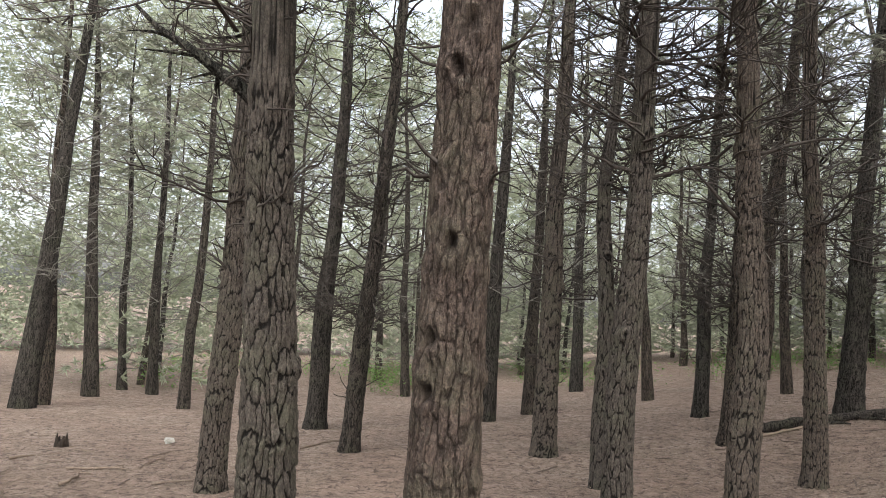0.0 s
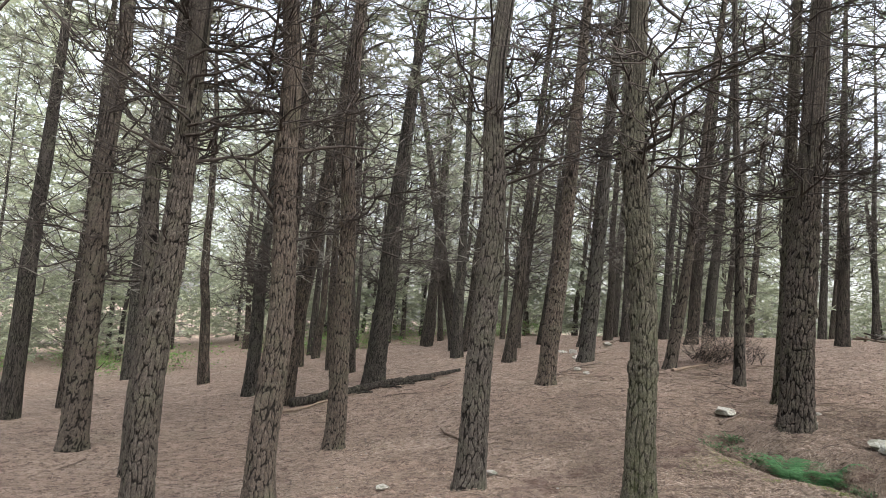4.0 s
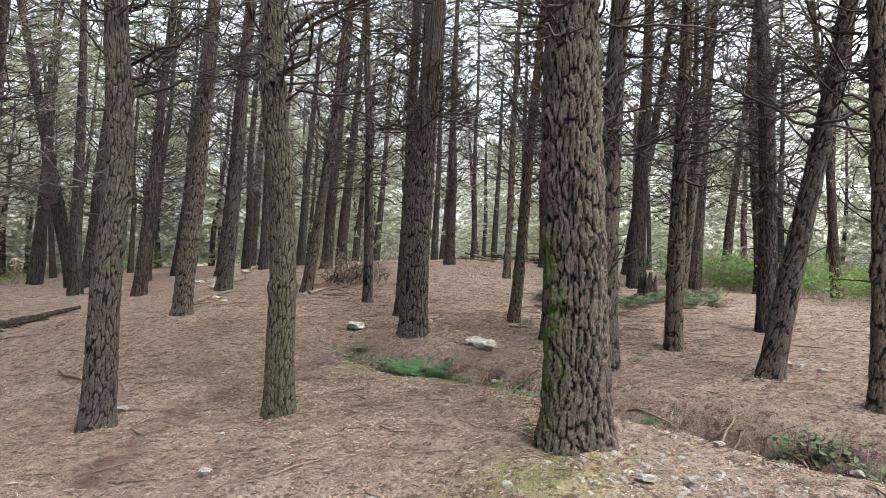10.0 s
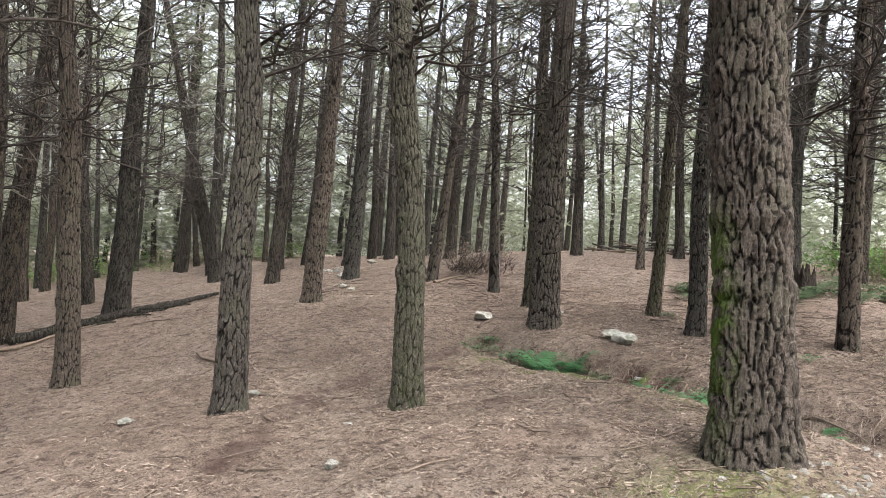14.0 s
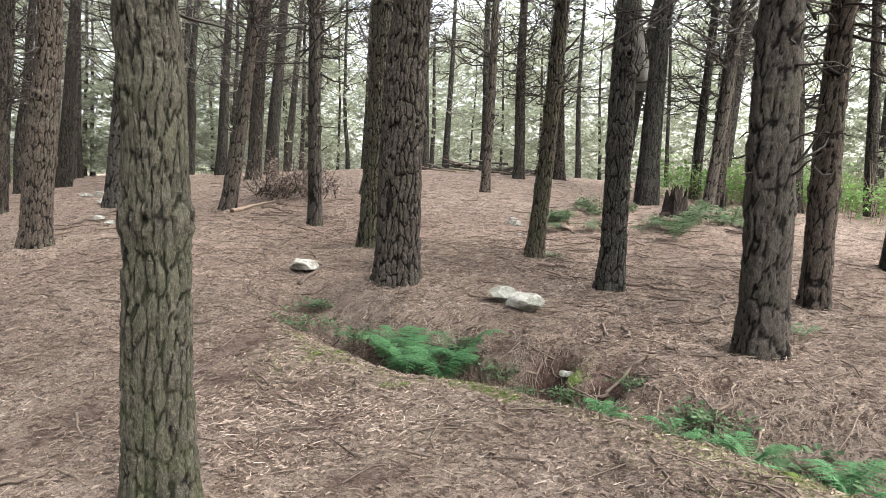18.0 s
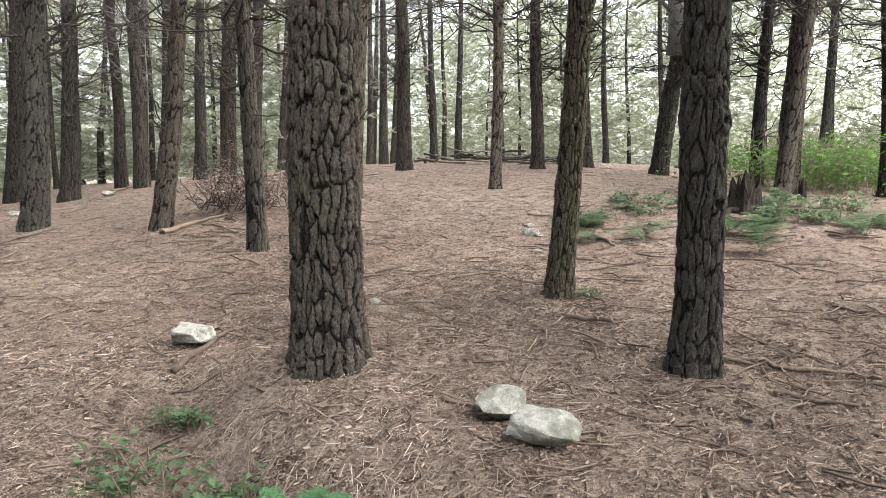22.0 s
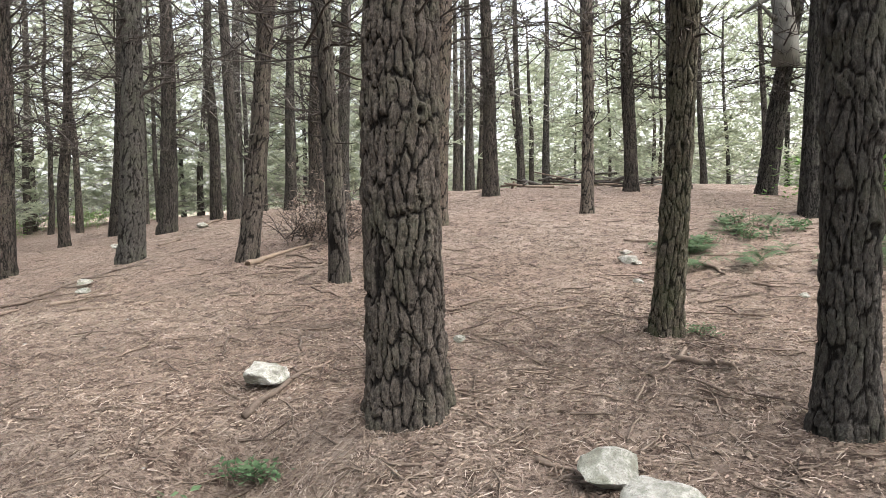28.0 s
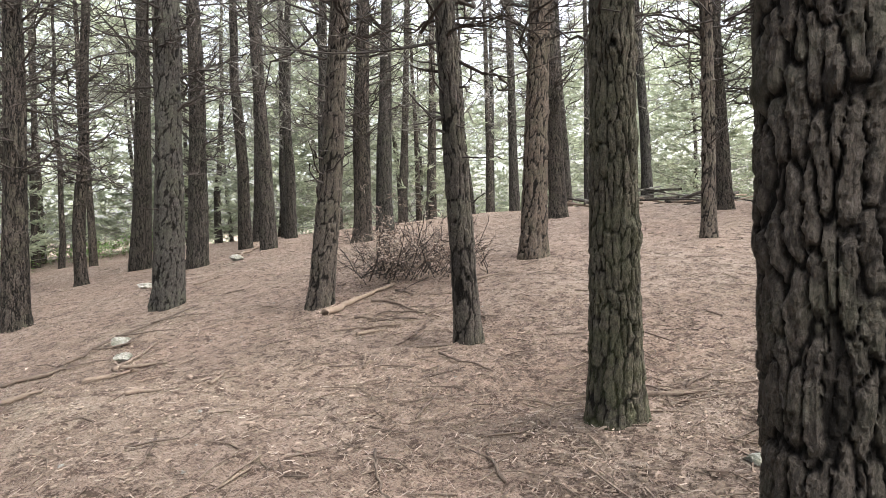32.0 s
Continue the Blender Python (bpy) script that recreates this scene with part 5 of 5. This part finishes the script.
def leaf_clump(seed, count, wide, tall, leaf, material, name="leaves"):
    """Many small folded leaves in an uneven low clump."""
    rng = np.random.default_rng(seed)
    shape = Shape()
    lobes = [(rng.normal(0, wide * 0.5), rng.normal(0, wide * 0.5), rng.uniform(0.4, 1.0)) for _ in range(7)]
    for _ in range(count):
        lx, ly, lh = lobes[rng.integers(0, 7)]
        p = np.array([lx + rng.normal(0, wide * 0.22), ly + rng.normal(0, wide * 0.22), tall * lh * rng.random() ** 0.6])
        a, dip = rng.uniform(0, 6.28), rng.normal(0, 0.35)
        way = np.array([math.cos(a), math.sin(a), dip])
        side = np.array([-math.sin(a), math.cos(a), rng.normal(0, 0.3)])
        z = leaf * rng.uniform(0.6, 1.3)
        shape.add([p, p + way * z * 0.5 + side * z * 0.34, p + way * z, p + way * z * 0.5 - side * z * 0.34 + (0, 0, z * 0.1)], [[0, 1, 2], [0, 2, 3]])
    return shape.mesh(name, material, False)


def stems(seed, count, wide, tall):
    rng = np.random.default_rng(seed)
    shape = Shape()
    for _ in range(count):
        p = np.array([rng.normal(0, wide * 0.4), rng.normal(0, wide * 0.4), -0.03])
        q = p + (rng.normal(0, wide * 0.3), rng.normal(0, wide * 0.3), tall * rng.uniform(0.6, 1))
        shape.tube([p, (p + q) / 2 + rng.normal(0, 0.03, 3), q], [0.006, 0.005, 0.003], 3, False)
    return shape.mesh("twiggy_base", STICK)


BRAMBLES = [(leaf_clump(5 + k, 200, 0.32, 0.22, 0.06, BRAMBLE), stems(5 + k, 14, 0.3, 0.25)) for k in range(3)]
SHRUBS = [(leaf_clump(15 + k, 480, 1.2, 0.9, 0.085, SHRUB), stems(25 + k, 26, 0.9, 1.0)) for k in range(4)]


def plant(kind, name, x, y, size, seed, label, group):
    rng = random.Random(seed)
    base = new(name)
    base.matrix_world = Matrix.Translation(on_ground(x, y)) @ Matrix.Rotation(rng.uniform(0, 6.28), 4, "Z") @ Matrix.Scale(size, 4)
    leaves, wood = kind[seed % len(kind)]
    tagged(part("leaves", leaves, base), kind="stuff")
    tagged(part("twiggy_base", wood, base), kind="stuff")
    return tagged(base, label, name.split("_")[0], group)


for k, (x, y, size) in enumerate(((8.55, 5.19, 0.85), (8.7, 4.6, 0.7), (8.33, 3.38, 0.45), (8.22, 3.2, 0.35), (8.1, 2.8, 0.4), (8.02, 2.4, 0.35), (8.2, 3.45, 0.5), (8.02, 3.09, 0.6), (8.49, 3.78, 0.4), (7.85, 2.72, 0.7), (7.75, 2.1, 0.6), (6.5, -0.02, 0.5), (6.62, -0.45, 0.6), (6.3, -0.75, 0.6), (7.2, 1.5, 1.0), (6.9, 0.7, 1.0), (6.8, 0.1, 1.0), (6.75, -0.5, 1.1), (6.6, -1.0, 1.0), (9.0, 5.5, 0.6), (7.65, 1.9, 0.7), (15.1, 4.7, 0.9), (15.5, 4.3, 0.8), (15.9, 3.95, 0.9), (16.9, 4.2, 1.0), (16.6, 3.6, 0.9), (15.2, 2.9, 0.7), (15.6, 2.2, 1.0), (15.9, 1.6, 1.0), (16.6, 2.3, 1.0), (16.9, 1.5, 1.1), (15.4, 1.1, 0.8), (11.55, 3.75, 0.35))):
    plant(BRAMBLES, "bramble_bush", x, y, size, k, "low green bramble with small leaves", "brambles")
rng_shrub = random.Random(4)
for k in range(46):
    x, y = rng_shrub.uniform(18.5, 30), rng_shrub.uniform(-9, 2.6)
    if clear_of_trees(x, y, 0.3) and y < 2.8 - 0.1 * abs(x - 22):
        plant(SHRUBS, "shrub", x, y, rng_shrub.uniform(0.7, 1.3), k, "bright green leafy undergrowth in the light of the wood's edge", "undergrowth")
for k in range(44):
    x, y = rng_shrub.uniform(19.5, 27), rng_shrub.uniform(-7, 2.2)
    if clear_of_trees(x, y, 0.3):
        plant(SHRUBS, "shrub", x, y, rng_shrub.uniform(0.7, 1.25), k, "bright green leafy undergrowth in the light of the wood's edge", "undergrowth")
for k in range(30):
    x, y = rng_shrub.uniform(9, 24), rng_shrub.uniform(25, 34)
    plant(SHRUBS, "shrub", x, y, rng_shrub.uniform(0.6, 1.2), k, "bright green leafy undergrowth in the light of the wood's edge", "undergrowth")
for k in range(30):
    x, y = rng_shrub.uniform(-14, 6), rng_shrub.uniform(22, 34)
    plant(SHRUBS, "shrub", x, y, rng_shrub.uniform(0.6, 1.2), k, "bright green leafy undergrowth in the light of the wood's edge", "undergrowth")

MOSSES = [lump_mesh("moss_cushion", MOSS, 60 + k, (1, 0.8, 0.35), 0.5, 3, False) for k in range(3)]
MOSSY = ((7.68, 4.52, 0.13), (7.83, 4.41, 0.12), (7.96, 4.33, 0.17), (7.5, 3.36, 0.1), (7.46, 3.27, 0.13), (7.42, 3.17, 0.1), (7.36, 3.08, 0.11), (7.3, 3.0, 0.1), (7.28, 3.76, 0.06), (7.3, 3.66, 0.05), (6.85, 1.6, 0.15), (6.62, -0.35, 0.2), (8.22, 2.8, 0.2), (8.03, 3.98, 0.12), (7.62, 3.5, 0.14), (7.56, 3.42, 0.12))
for k, (x, y, size) in enumerate(MOSSY):
    ob = new("moss_cushion", MOSSES[k % 3])
    ob.matrix_world = lay(None, x, y, size, k * 1.3)
    tagged(ob, "yellow-green moss cushion on the edge of the ditch", "moss", "moss cushions")


def grass(x, y, wide, count, seed):
    """Short blades of grass and moss on the mound by the mossy pine."""
    rng = np.random.default_rng(seed)
    px, py = x + rng.normal(0, wide, count), y + rng.normal(0, wide * 0.7, count)
    z = ground_height(px, py) + relief(px, py)
    a = rng.uniform(0, 6.28, count)
    tall, lean_x, lean_y = rng.uniform(0.008, 0.026, count), rng.normal(0, 0.02, count), rng.normal(0, 0.02, count)
    w = 0.003
    verts = np.stack([np.stack([px - w * np.cos(a), py - w * np.sin(a), z], -1), np.stack([px + w * np.cos(a), py + w * np.sin(a), z], -1), np.stack([px + lean_x, py + lean_y, z + tall], -1)], 1).reshape(-1, 3)
    return verts


turf = np.concatenate([grass(4.75, 1.0, 0.42, 1800, 1), grass(7.9, 4.5, 0.35, 1500, 2), grass(7.0, 1.8, 0.4, 1500, 3), *[grass(x, y, size * 0.45, 250, 10 + k) for k, (x, y, size) in enumerate(MOSSY)]])
tagged(new("grass", mesh_of("grass", turf, np.arange(len(turf)).reshape(-1, 3), GRASS, False)), "thin green grass on the edge of the ditch", "grass", kind="stuff")


def ditch_roots():
    """Bare roots and dry strands hanging over the uphill bank of the ditch."""
    rng = np.random.default_rng(64)
    for k in range(34):
        s = rng.uniform(2.2, 9.0)
        i = int(s)
        (ax, ay, _), (bx, by, _) = DITCH[i], DITCH[i + 1]
        x, y = ax + (s - i) * (bx - ax) + rng.uniform(0.1, 0.5), ay + (s - i) * (by - ay) + rng.normal(0, 0.1)
        way = np.array([rng.uniform(-0.5, -0.1), rng.normal(0, 0.35)])
        n = 7
        f = np.linspace(0, 1, n)
        px, py = x + way[0] * f + np.cumsum(rng.normal(0, 0.02, n)), y + way[1] * f + np.cumsum(rng.normal(0, 0.02, n))
        pz = ground_height(px, py) + 0.02 + 0.07 * np.sin(f * 3.1) * rng.random()
        shape = Shape()
        r = rng.uniform(0.004, 0.012)
        shape.tube(np.column_stack([px - x, py - y, pz]), r * np.linspace(1, 0.5, n), 5)
        ob = new("root", shape.mesh("root", STICK))
        ob.location = (x, y, 0)
        tagged(ob, "thin bare root hanging over the ditch bank", "root", "roots in the ditch")


ditch_roots()


def dry_strands():
    """Dry grass and long needles drooping over both banks."""
    rng = np.random.default_rng(65)
    count = 7000
    s = rng.uniform(0.6, 10.5, count)
    s = s[smooth_noise(s, 0 * s, 0.23, 5) > -0.12]
    count = len(s)
    i = s.astype(int)
    way = np.array([[p[0], p[1]] for p in DITCH])
    x = way[i, 0] + (s - i) * (way[i + 1, 0] - way[i, 0]) + rng.normal(0.3, 0.3, count)
    y = way[i, 1] + (s - i) * (way[i + 1, 1] - way[i, 1]) + rng.normal(0, 0.12, count)
    kept = (hollows(x, y) < 0.04) | (rng.random(count) < 0.35)
    x, y, count = x[kept], y[kept], int(kept.sum())
    a = rng.normal(3.3, 0.7, count)
    reach, wide = rng.uniform(0.05, 0.16, count), 0.0016
    tx, ty = x + np.cos(a) * reach, y + np.sin(a) * reach
    z0, z1 = ground_height(x, y) + relief(x, y) + 0.006, ground_height(tx, ty) + relief(tx, ty) + 0.012
    nx, ny = -np.sin(a) * wide, np.cos(a) * wide
    mid = np.stack([(x + tx) / 2, (y + ty) / 2, np.maximum((z0 + z1) / 2, np.minimum(z0, z1)) + rng.uniform(0.005, 0.04, count)], -1)
    side = np.stack([nx, ny, 0 * nx], -1)
    verts = np.stack([np.stack([x, y, z0], -1) - side, np.stack([x, y, z0], -1) + side, mid + side, mid - side, np.stack([tx, ty, z1], -1)], 1).reshape(-1, 3)
    k = np.arange(count) * 5
    faces = np.stack([k, k + 1, k + 2, k + 3], -1).tolist() + np.stack([k + 3, k + 2, k + 4], -1).tolist()
    tagged(new("dry_grass", mesh_of("dry_grass", verts, faces, NEEDLE_LITTER, False)), "dry tan grass drooping over the ditch banks", "grass", kind="stuff")


dry_strands()
